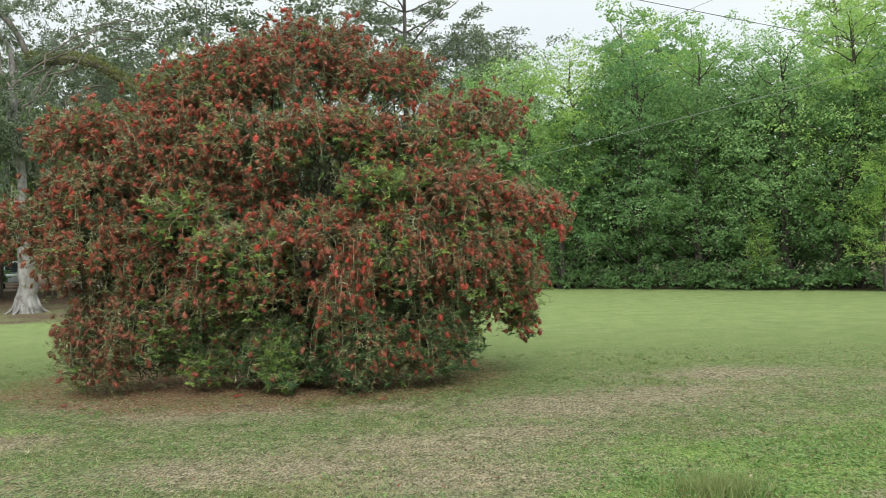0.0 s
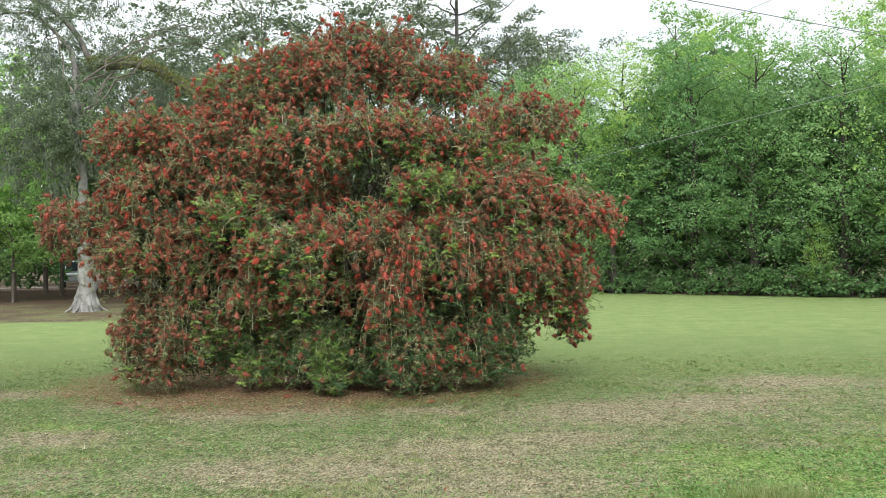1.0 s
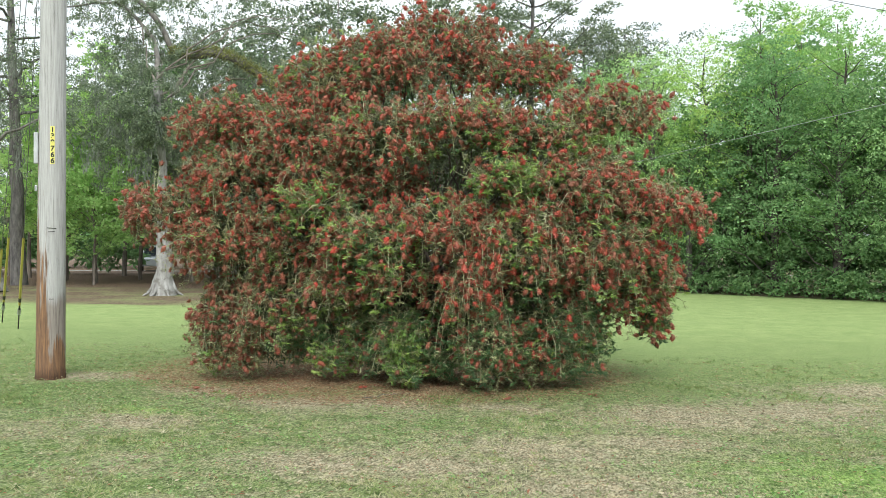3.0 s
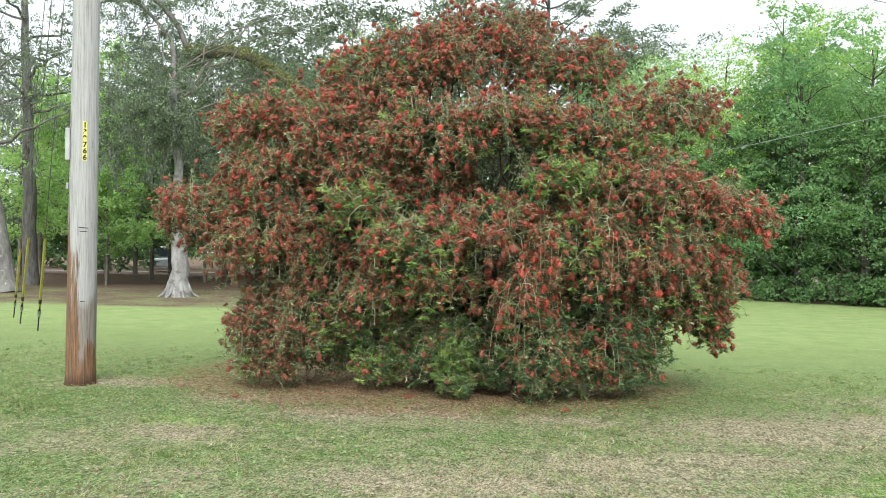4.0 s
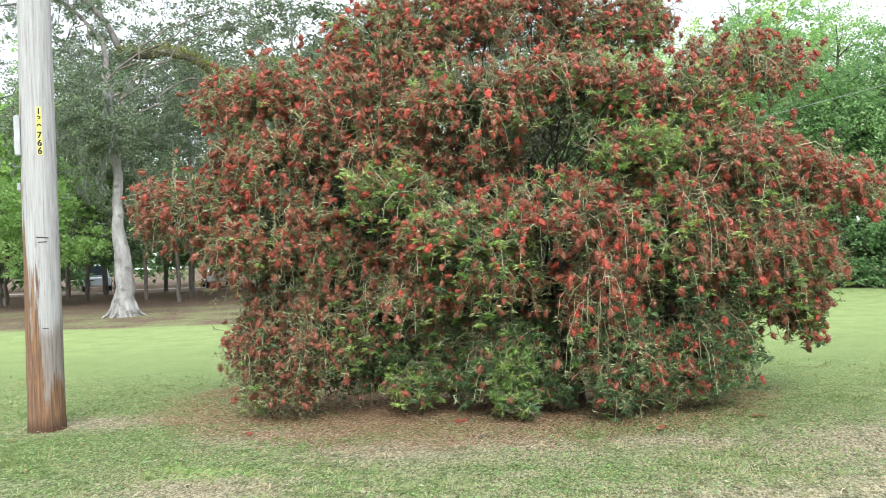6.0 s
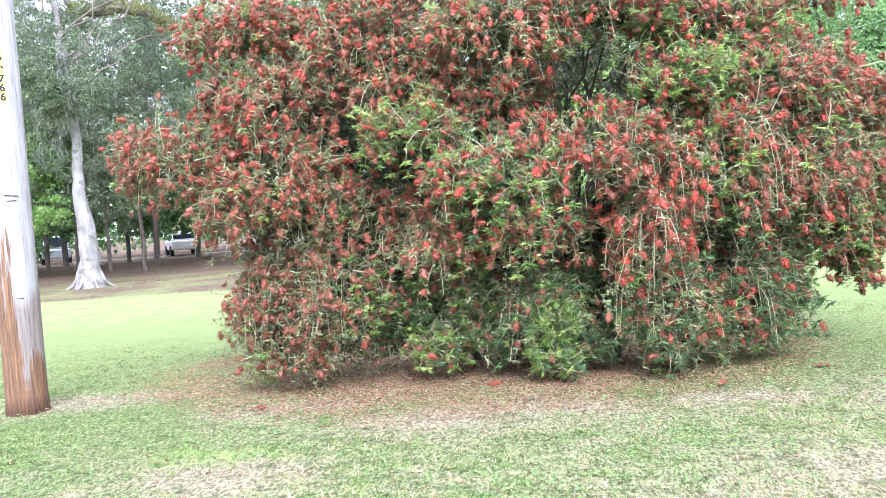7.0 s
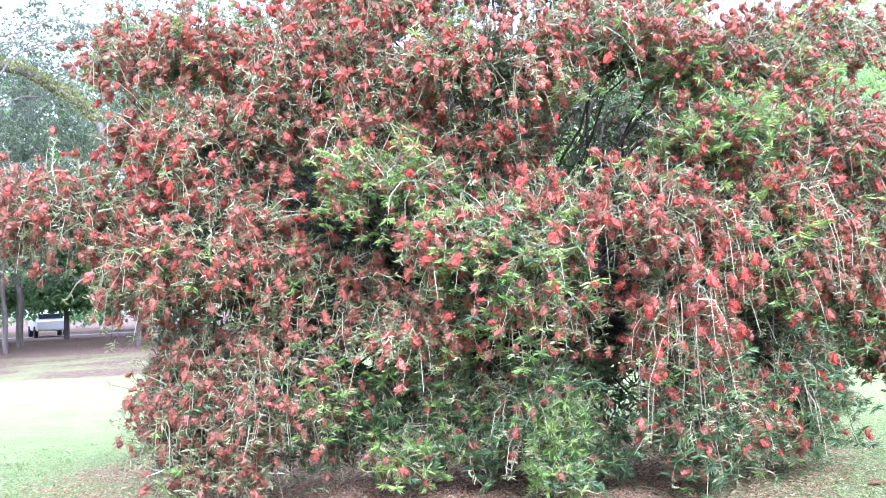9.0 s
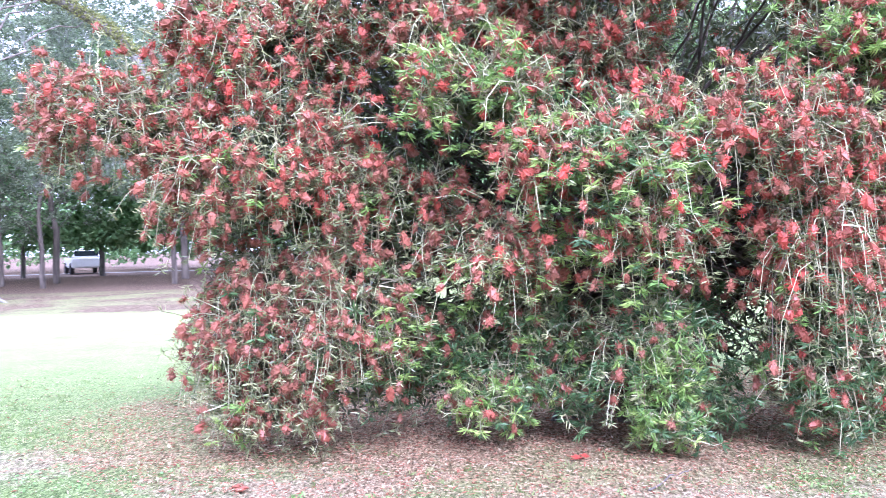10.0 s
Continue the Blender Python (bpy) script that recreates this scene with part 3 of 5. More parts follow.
lobe(-4.56, 10.60, 0.40, 0.16, 0.30, 0.22, 0.40, 0.10, 0.12)
lobe(-4.32, 10.30, 0.24, 0.37, 0.35, 0.13, 0.45, 0.10, 0.10)
lobe(-3.09, 10.45, 0.58, 0.28, 0.30, 0.24, 0.32, 0.75, 0.16, 0.12)
lobe(-3.11, 10.20, 0.25, 0.17, 0.20, 0.10, 0.22, 0.90, 0.08)
lobe(-2.71, 10.40, 0.33, 0.28, 0.30, 0.16, 0.32, 0.75, 0.10, 0.12)
lobe(-2.24, 10.15, 0.62, 0.23, 0.30, 0.30, 0.32, 0.75, 0.18, 0.12)
lobe(-2.17, 9.90, 0.16, 0.12, 0.14, 0.10, 0.22, 0.95, 0.05)
lobe(-2.15, 9.92, 0.44, 0.13, 0.14, 0.22, 0.12, 0.95, 0.10)
lobe(-1.85, 10.40, 0.26, 0.25, 0.30, 0.12, 0.32, 0.75, 0.10, 0.12)
lobe(-1.27, 10.00, 0.56, 0.31, 0.38, 0.29, 0.50, 0.75, 0.20, 0.12)
lobe(-1.26, 9.95, 0.24, 0.23, 0.25, 0.09, 0.48, 0.75, 0.08, 0.12)
lobe(-0.74, 10.40, 0.78, 0.46, 0.45, 0.46, 0.48, 0.75, 0.24, 0.12)
lobe(-0.78, 10.40, 0.29, 0.37, 0.35, 0.11, 0.48, 0.75, 0.10, 0.12)
lobe(-0.42, 10.70, 0.64, 0.27, 0.40, 0.33, 0.50, 0.75, 0.20, 0.12)
lobe(-0.36, 10.70, 0.33, 0.17, 0.30, 0.09, 0.48, 0.75, 0.08, 0.12)
lobe(0.22, 10.85, 0.95, 0.29, 0.35, 0.18, 0.80, 0.45, 0.16)
lobe(0.36, 10.95, 0.68, 0.17, 0.20, 0.12, 1.00, 0.75, 0.12, 0.12)
lobe(-1.85, 10.60, 0.75, 0.20, 0.25, 0.20, 0.32, 0.75, 0.16, 0.12)
# back
lobe(-3.90, 12.3, 2.55, 1.00, 0.70, 0.60, 0.70, 0.20, 0.20)
lobe(-2.10, 12.3, 2.95, 1.00, 0.60, 0.60, 0.70, 0.20, 0.20)
lobe(-0.70, 12.1, 2.50, 0.95, 0.70, 0.60, 0.70, 0.20, 0.20)
lobe(-4.10, 12.4, 1.45, 0.60, 0.45, 0.40, 0.50, 0.30, 0.20)
lobe(-0.80, 12.3, 1.45, 0.60, 0.45, 0.40, 0.50, 0.30, 0.20)


def spike_mesh(seed, filaments=60, rings=5, sides=6, core=0.0225):
    """One flower spike along -z: a bumpy brush body thick with filaments that stand out all round."""
    r = np.random.default_rng(seed)
    t = np.linspace(0, 1, rings)
    prof = np.interp(t, [0, 0.15, 0.5, 0.85, 1], [0.35, 0.9, 1.0, 0.8, 0.25]) * core
    ang = np.linspace(0, 2 * np.pi, sides, endpoint=False) + np.where(np.arange(rings) % 2, np.pi / sides, 0)[:, None]
    rad = prof[:, None] * r.uniform(0.6, 1.35, (rings, sides))
    body = np.stack([rad * np.cos(ang), rad * np.sin(ang), np.repeat(-0.064 * t[:, None], sides, 1) + r.normal(0, 0.004, (rings, sides))], -1).reshape(-1, 3)
    idx = np.arange(rings * sides).reshape(rings, sides)
    nx = np.roll(idx, -1, 1)
    tri = np.concatenate([np.stack([idx[:-1], nx[:-1], idx[1:]], -1).reshape(-1, 3), np.stack([nx[:-1], nx[1:], idx[1:]], -1).reshape(-1, 3)])
    s = np.linspace(0.0, 1.0, filaments)
    ang = np.arange(filaments) * 2.4 + r.uniform(0, 0.9, filaments)
    out = np.stack([np.cos(ang), np.sin(ang), -0.1 + 0.8 * (0.45 - s)], -1) + r.normal(0, 0.25, (filaments, 3))
    base = np.stack([np.zeros(filaments), np.zeros(filaments), -0.062 * s], -1)
    reach = 0.0325 * (0.7 + 0.3 * np.sin(np.pi * np.clip(s, 0.1, 0.9))) * r.uniform(0.8, 1.12, filaments)
    tip = base + unit(out) * reach[:, None]
    side = unit(np.cross(out, r.normal(size=out.shape))) * r.uniform(0.0016, 0.0026, (filaments, 1)) * (70 / filaments) ** 0.6
    fil = np.stack([base * 0.6 + tip * 0.4 + side, base * 0.6 + tip * 0.4 - side, tip], 1)
    fil[::2] = np.stack([base, tip + side * 0.8, tip - side * 0.8], 1)[::2]
    fil = fil.reshape(-1, 3)
    return np.concatenate([body, fil]), np.concatenate([tri, np.arange(3 * filaments).reshape(-1, 3) + len(body)]).astype(np.int32)


def turn_to(way, r):
    """Matrices (n, 3, 3) that turn -z to the given ways, with a random spin."""
    w = unit(way)
    a = unit(np.cross(w, sphere_ways(len(w), r)))
    return np.stack([a, np.cross(-w, a), -w], -1)


def along(path, pick, pos):
    """Points and tangents at the fractions pos of the paths picked."""
    k = path.shape[1]
    q = np.clip(pos, 0, 0.9999) * (k - 1)
    i = q.astype(int)
    fr = (q - i)[:, None]
    return path[pick, i] * (1 - fr) + path[pick, i + 1] * fr, unit(path[pick, i + 1] - path[pick, i])


def shoot_field(r):
    """The shoots of all tufts: arching paths that hang over, and for each its bloom and fresh green."""
    paths, bloom, green, mature = [], [], [], []
    s = np.linspace(0, 1, 6)
    for c, rad, bl, gr, weep, young in LOBES:
        back = c[1] > 11.5
        area = rad[0] * rad[2] + 0.5 * rad[0] * rad[1] + 0.5 * rad[1] * rad[2]
        tufts = int(8 + area * (42 if back else 165) * TUFTS)
        u = sphere_ways(tufts * 5, r)
        u = u[u[:, 2] > -0.75]
        u = u[r.random(len(u)) < (1.0 if back else np.where(u[:, 1] < 0.35, 1.0, 0.3))][:tufts]
        t = c + rad * u * r.uniform(0.65, 1.05, len(u))[:, None]
        keep = np.ones(len(t), bool)
        for c2, rad2, *_ in LOBES:
            if c2 is not c:
                keep &= (((t - c2) / rad2) ** 2).sum(1) > 0.55
        t, u = t[keep], u[keep]
        size = r.uniform(0.7, 1.35, len(t))
        fresh = r.random(len(t)) < gr * 0.9
        old = fresh & (r.random(len(t)) > young)
        flower = np.clip(bl * r.uniform(0.55, 1.3, len(t)), 0, 1) * np.where(fresh, 0.55, 1.0)
        per = 8
        j = np.repeat(np.arange(len(t)), per)
        n = len(j)
        w = unit(u[j] * [0.8, 0.8, 0.5] + sphere_ways(n, r) * [1.0, 1.0, 0.6])
        foot = t[j] - u[j] * 0.06 + r.normal(0, 0.035, (n, 3)) * size[j, None]
        reach = r.uniform(0.08, 0.24, n) * size[j] * np.where(weep < 0.13, 0.7, 1.0)
        hang = min(weep / 0.2, 1.35)
        rise = r.uniform(0.04, 0.2, n) * size[j] * (1.0 if weep > 0.13 else 0.8)
        drop = r.uniform(0.05, 0.32, n) * size[j] * hang**1.3 + 0.02
        p = foot[:, None] + w[:, None] * (reach[:, None] * (1 - (1 - s) ** 1.8))[..., None]
        p[:, :, 2] += rise[:, None] * s - drop[:, None] * s**2
        p += np.cumsum(r.normal(0, 0.014, p.shape), axis=1) * (s > 0)[None, :, None]
        paths.append(p)
        bloom.append(flower[j])
        green.append(fresh[j])
        mature.append(old[j])
    p = np.concatenate(paths)
    p[:, :, 2] = np.maximum(p[:, :, 2], 0.03 + 0.06 * r.random((len(p), 1)))
    return p, np.concatenate(bloom), np.concatenate(green), np.concatenate(mature)


def toned(me, values):
    """A shade for each vertex, read by the toned materials."""
    me.attributes.new("tone", "FLOAT", "POINT").data.foreach_set("value", np.asarray(values, np.float32))
    return me


def around_way(tang, forward, r):
    """Ways that stand off the shoot all round, leaning forward by the given amounts."""
    a = sphere_ways(len(tang), r)
    a -= tang * (a * tang).sum(1)[:, None]
    return unit(a) + tang * np.asarray(forward)[:, None]


def bottlebrush_bush():
    r = np.random.default_rng(21)
    bush = thing("bottlebrush_bush", "large weeping bottlebrush bush covered in red flower spikes", "bush", (-2.5, 11.4, 0))
    home = np.array([-2.5, 11.4, 0.0])
    path, bloom, fresh, mature = shoot_field(r)
    n = len(path)
    # the shoots: pale where bare, dull brown deeper in
    pale = r.random(n) < 0.68
    for name, sel, mat, label, thick in (("pale_twig_growth", pale, TWIG, "pale arching twigs", 0.0036), ("twig_growth", ~pale, TWIG_DULL, "thin brown twigs", 0.0034)):
        many = 4 if mat is TWIG else 3
        v, f = tubes(along_even(path[sel], many) - home, np.linspace(thick, 0.0016, many)[None] * r.uniform(0.7, 1.25, (int(sel.sum()), 1)), 3)
        mesh_part(name, mesh_of(name, v, f, mat), bush, label, "stuff")
    hue = r.random(n)
    # leaves along the shoots
    per = 9
    pick = np.repeat(np.arange(n), per)
    spot, tang = along(path, pick, r.uniform(0.15, 0.95, len(pick)))
    size = r.uniform(0.035, 0.06, len(pick))
    v, f = needles(spot - home, around_way(tang, r.uniform(0.2, 0.9, len(pick)), r), size, r.uniform(0.006, 0.009, len(pick)), r)
    v[:, 2] = np.maximum(v[:, 2], 0.012)
    mesh_part("foliage", toned(mesh_of("foliage", v, f, BUSH_LEAF), np.repeat(np.clip(hue[pick] * 0.75 + 0.2 * r.random(len(pick)), 0, 1), 3)), bush, "narrow dull green leaves", "stuff")
    # a star of leaves at every tip, bright where the growth is new
    for name, sel, mat, label, per, big in (("rosette_foliage", ~fresh, BUSH_LEAF, "grey-green leaf stars", 9, 0.052), ("mature_foliage", mature, BUSH_DEEP, "deep green leaf stars", 20, 0.066), ("new_foliage", fresh & ~mature, BUSH_TIP, "bright green young leaves", 20, 0.063)):
        who = np.flatnonzero(sel)
        pick = np.repeat(who, per)
        spot, tang = along(path, pick, r.uniform(0.94, 1.0, len(pick)))
        size = big * r.uniform(0.7, 1.15, len(pick))
        v, f = leaves(spot - home, around_way(tang, r.uniform(-0.1, 0.55, len(pick)), r), size, size * r.uniform(0.12, 0.17, len(pick)), 0.1, r)
        v[:, 2] = np.maximum(v[:, 2], 0.012)
        mesh_part(name, toned(mesh_of(name, v, f, mat), np.repeat(np.clip(hue[pick] * 0.7 + 0.3 * r.random(len(pick)), 0, 1), 4)), bush, label, "stuff")
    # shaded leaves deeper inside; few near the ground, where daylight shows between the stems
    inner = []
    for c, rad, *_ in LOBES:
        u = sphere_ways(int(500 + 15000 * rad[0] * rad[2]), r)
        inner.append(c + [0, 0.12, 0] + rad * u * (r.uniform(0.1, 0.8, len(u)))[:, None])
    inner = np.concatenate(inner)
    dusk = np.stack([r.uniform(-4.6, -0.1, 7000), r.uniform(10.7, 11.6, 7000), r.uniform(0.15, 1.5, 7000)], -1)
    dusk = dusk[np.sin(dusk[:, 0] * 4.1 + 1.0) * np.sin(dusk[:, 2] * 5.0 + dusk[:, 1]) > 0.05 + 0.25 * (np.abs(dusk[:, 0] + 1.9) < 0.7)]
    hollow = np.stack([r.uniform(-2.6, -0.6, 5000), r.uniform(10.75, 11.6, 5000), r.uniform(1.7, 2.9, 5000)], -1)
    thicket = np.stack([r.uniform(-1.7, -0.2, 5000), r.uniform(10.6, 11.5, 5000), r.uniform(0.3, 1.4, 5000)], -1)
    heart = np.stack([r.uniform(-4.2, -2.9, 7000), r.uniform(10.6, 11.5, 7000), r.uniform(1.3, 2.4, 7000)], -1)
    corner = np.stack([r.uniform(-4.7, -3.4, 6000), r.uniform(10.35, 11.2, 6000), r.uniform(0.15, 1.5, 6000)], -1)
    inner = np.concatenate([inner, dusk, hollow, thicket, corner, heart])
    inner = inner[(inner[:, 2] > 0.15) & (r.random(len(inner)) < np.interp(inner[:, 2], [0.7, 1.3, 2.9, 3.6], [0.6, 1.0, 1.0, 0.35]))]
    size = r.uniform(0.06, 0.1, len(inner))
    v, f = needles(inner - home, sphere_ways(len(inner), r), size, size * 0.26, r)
    # lowest tones only: the shade inside the bush is put into the leaf colour
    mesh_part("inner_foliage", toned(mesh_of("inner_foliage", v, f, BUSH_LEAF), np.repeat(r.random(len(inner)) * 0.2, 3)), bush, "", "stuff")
    # flower spikes along the hanging ends, often two in a row
    has = np.flatnonzero(r.random(n) < bloom * BLOOM)
    pos = r.uniform(0.55, 0.98, len(has))
    twin = np.flatnonzero(r.random(len(has)) < 0.25)
    has, pos = np.concatenate([has, has[twin]]), np.concatenate([pos, np.clip(pos[twin] - 0.32, 0.2, 1)])
    spot, tang = along(path, has, pos)
    sparse = (spot[:, 2] < 0.95) & (spot[:, 0] > -3.5) & (r.random(len(spot)) < 0.15)
    low = (spot[:, 2] > 0.16) & ~sparse & ((spot[:, 1] < 11.6) | (r.random(len(spot)) < 0.25))
    spot, tang, has = spot[low], tang[low], has[low]
    turn = turn_to(tang + [0, 0, -0.1] + r.normal(0, 0.4, tang.shape), r)
    size = r.uniform(0.74, 1.28, len(has))
    near = np.argsort(spot[:, 1] + 0.1 * (spot[:, 0] + 2.4) ** 2 + 0.3 * np.abs(spot[:, 2] - 1.5) + r.uniform(0, 0.5, len(has)))[:290]
    single = np.zeros(len(has), bool)
    single[near] = True
    kinds = [spike_mesh(k2, 84, 4, 5, 0.0205) for k2 in range(6)] + [spike_mesh(k2, 26, 4, 5, 0.0225) for k2 in range(6)]
    which = r.integers(0, 6, len(has)) + np.where(((spot[:, 1] > 10.25) | (spot[:, 2] > 2.4)) & ~single, 6, 0)
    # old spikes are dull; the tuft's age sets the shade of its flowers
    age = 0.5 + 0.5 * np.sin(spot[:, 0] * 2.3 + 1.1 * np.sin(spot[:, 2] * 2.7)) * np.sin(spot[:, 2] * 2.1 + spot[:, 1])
    # low on the left, faded flowers and the shade there both dull the tone
    spent_and_shaded = np.interp(spot[:, 2] + 0.35 * (spot[:, 0] + 3.6), [0.9, 1.7], [0.45, 1.0])
    shade = np.clip(0.8 * r.random(len(has)) ** 1.5 + 0.25 * age, 0, 0.98) * spent_and_shaded
    pairs, tone = [], []
    for k2, (sv, sf) in enumerate(kinds):
        sel = (which == k2) & ~single
        many = int(sel.sum())
        at = (np.einsum("nij,vj->nvi", turn[sel] * size[sel][:, None, None], sv) + (spot[sel] - home)[:, None]).reshape(-1, 3)
        pairs.append((at, (sf[None] + (np.arange(many, dtype=np.int32) * len(sv))[:, None, None]).reshape(-1, 3)))
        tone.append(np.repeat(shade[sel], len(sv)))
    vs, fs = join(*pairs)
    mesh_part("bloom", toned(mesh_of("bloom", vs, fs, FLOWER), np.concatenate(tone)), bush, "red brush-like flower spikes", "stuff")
    shared = [mesh_of("flower_spike", sv, sf, FLOWER_SINGLE) for sv, sf in kinds[:6]]
    for j in near:
        ob = mesh_part("flower_spike", shared[which[j]], bush)
        ob.matrix_local = Matrix.Translation(Vector((spot[j] - home).tolist())) @ Matrix(turn[j].tolist()).to_4x4() @ Matrix.Scale(float(size[j]), 4)
    # stems fanning up from the root, and limbs into every mass
    for a in range(13):
        ang = a * 2.4 + 0.4
        foot = np.array([0.35 + 0.7 * math.cos(ang) * (0.25 + 0.08 * a), 0.3 * math.sin(ang) - 0.3, -0.03])
        c = LOBES[(a * 3 + 1) % 24][0] - home
        top = np.array([c[0] * 0.8, c[1] * 0.6 + 0.1, max(1.5, c[2] * 0.85)])
        mid = foot * 0.5 + top * 0.5 + [0.1 * math.sin(a), 0.1, 0.1]
        path1 = curve_path([foot, foot * 0.95 + [0.04 * math.cos(a), 0, 0.4], mid, top], 14, 0.014, a)
        v, f = tubes(path1[None], np.linspace(0.06 - 0.0025 * a, 0.018, 14)[None], 9)
        mesh_part("stem", mesh_of("stem", v, f, STEM, True), bush)
    limbs = []
    for j, (c, rad, *_) in enumerate(LOBES):
        for q in range(4):
            foot = np.array([0.3 + 0.5 * math.sin(j * 1.7 + q), -0.2 + 0.15 * math.cos(j), 0.6 + 0.12 * (j % 5)])
            end = c - home + rad * sphere_ways(1, r)[0] * 0.7
            mid = foot * 0.45 + end * 0.55 + [0, 0.1, 0.2 if c[2] > 1 else 0.35]
            limbs.append(curve_path([foot, mid, end], 12, 0.03, j * 7 + q))
    limb_parts(np.array(limbs), np.linspace(0.018, 0.005, 12), 5, STEM, bush)


def along_even(path, k):
    """The paths resampled to k points each."""
    q = np.linspace(0, path.shape[1] - 1.001, k)
    i = q.astype(int)
    fr = (q - i)[None, :, None]
    return path[:, i] * (1 - fr) + path[:, i + 1] * fr


BLOOM, TUFTS = 0.8, 1.0
bottlebrush_bush()


# ---- utility pole, its tag and cover ----
def digit_bars(parent, text, z0, step):
    for i, ch in enumerate(text):
        cu = bpy.data.curves.new("digit", "FONT")
        cu.body, cu.size, cu.align_x, cu.extrude = ch, 0.078, "CENTER", 0.0008
        cu.offset = 0.0028
        tmp = bpy.data.objects.new("digit", cu)
        me = bpy.data.meshes.new_from_object(tmp)
        me.materials.append(INK)
        bpy.data.objects.remove(tmp)
        ob = mesh_part("digit", me, parent)
        ob.matrix_local = pose(0, -0.004, z0 - i * step - 0.028, 90, 0, 0)


def utility_pole():
    pole = thing("utility_pole", "weathered grey wooden utility pole, brown at the butt", "utility pole", (-6.40, 9.90, -0.02))
    k = 40
    z = np.concatenate([np.linspace(0, 5, 30), np.linspace(5.5, 11.5, 10)])
    ang = np.linspace(0, 2 * np.pi, 36, endpoint=False)
    rad = np.interp(z, [0, 0.15, 1.0, 11.5], [0.166, 0.159, 0.155, 0.105])
    wob = 1 + 0.012 * np.sin(3 * ang)[None] + 0.01 * np.sin(7 * ang[None] + 0.4 * z[:, None]) + rng.normal(0, 0.004, (k, 36))
    lean = np.stack([0.006 * z, 0 * z], -1)
    v = np.stack([rad[:, None] * wob * np.cos(ang) + lean[:, :1], rad[:, None] * wob * np.sin(ang), np.repeat(z[:, None], 36, 1)], -1)
    idx = np.arange(k * 36).reshape(k, 36)
    nx = np.roll(idx, -1, 1)
    f = np.stack([idx[:-1], nx[:-1], nx[1:], idx[1:]], -1).reshape(-1, 4)
    mesh_part("shaft", mesh_of("shaft", v.reshape(-1, 3), f, POLE_WOOD, True), pole)
    # number tag on the face towards the road
    tag = part("number_tag", box(0.046, 0.006, 0.43, 0.002), TAG_YELLOW, pole, "yellow strip with black numbers")
    tag.matrix_local = Matrix.Translation((0.106, -0.118, 2.69)) @ pose(0, 0, 0, 0, 0, 37)
    digit_bars(tag, "139766", 0.178, 0.071)
    # grey cover on the side
    cover = part("cable_cover", box(0.05, 0.085, 0.36, 0.012), GREY_BOX, pole, "grey plastic cover")
    cover.matrix_local = Matrix.Translation((-0.118, -0.105, 2.66)) @ pose(0, 0, 0, 0, 0, 37)
    clip = part("clip", box(0.03, 0.03, 0.07, 0.006), STEEL, pole)
    clip.matrix_local = Matrix.Translation((-0.122, -0.098, 2.2)) @ pose(0, 0, 0, 0, 0, 37)
    # gaff scars and an old staple
    for zz, ww, tilt in ((1.74, 0.1, 5), (1.70, 0.07, -3), (0.93, 0.05, 2)):
        mark = part("staple", box(ww, 0.008, 0.007, 0.002), DARK_STEEL, pole)
        mark.matrix_local = Matrix.Translation((0.1, -0.121, zz)) @ pose(0, 0, 0, 0, tilt, 37)


def box(x, y, z, bevel=0.0):
    bm = bmesh.new()
    bmesh.ops.create_cube(bm, size=1.0)
    bmesh.ops.scale(bm, vec=(x, y, z), verts=bm.verts)
    if bevel:
        bmesh.ops.bevel(bm, geom=bm.edges[:], offset=bevel, segments=2, affect="EDGES", profile=0.5)
    return bm


utility_pole()


def guy_wire(x, y, up, guard):
    """A down guy: steel rod at the ground, yellow guard, wire up to the pole."""
    g = thing("guy_wire", "pole guy wire with a yellow plastic guard", "guy wire", (x, y, 0), "guys of the pole")
    top = Vector((-6.38 - x, 9.94 - y, up))
    w = top.normalized()

    def piece(name, a, b, r0, r1, mat, sides=8, label=""):
        v, f = tubes(np.array([[w * (a + (b - a) * s) for s in np.linspace(0, 1, 5)]]), np.linspace(r0, r1, 5)[None], sides)
        return mesh_part(name, mesh_of(name, v, f, mat, True), g, label)

    piece("anchor_rod", -0.05, 0.45, 0.012, 0.012, DARK_STEEL)
    piece("grip", 0.38, 0.52, 0.03, 0.03, STEEL)
    piece("grip", 0.7, 0.8, 0.028, 0.026, DARK_STEEL)
    piece("lower_wire", 0.45, 0.85, 0.014, 0.014, DARK_STEEL)
    piece("guard", 0.62, 0.62 + guard, 0.024, 0.022, GUARD, 10, "yellow guard")
    piece("wire", 0.62 + guard, top.length, 0.006, 0.006, WIRE)


guy_wire(-11.08, 15.28, 8.2, 1.6)
guy_wire(-12.50, 16.60, 9.0, 1.8)
guy_wire(-13.70, 17.90, 9.8, 1.6)


def overhead_wire(a, b, sag, radius, mat, label):
    s = np.linspace(0, 1, 40)
    p = np.array(a) * (1 - s)[:, None] + np.array(b) * s[:, None]
    p[:, 2] -= sag * 4 * s * (1 - s)
    v, f = tubes(p[None], np.full((1, 40), radius), 6)
    tagged(new("overhead_wire", mesh_of("overhead_wire", v, f, mat, True)), label, "wire", "overhead wires")


def stretch_line(a, b, before, after):
    a, b = np.array(a), np.array(b)
    return tuple(a - (b - a) * before), tuple(b + (b - a) * after)


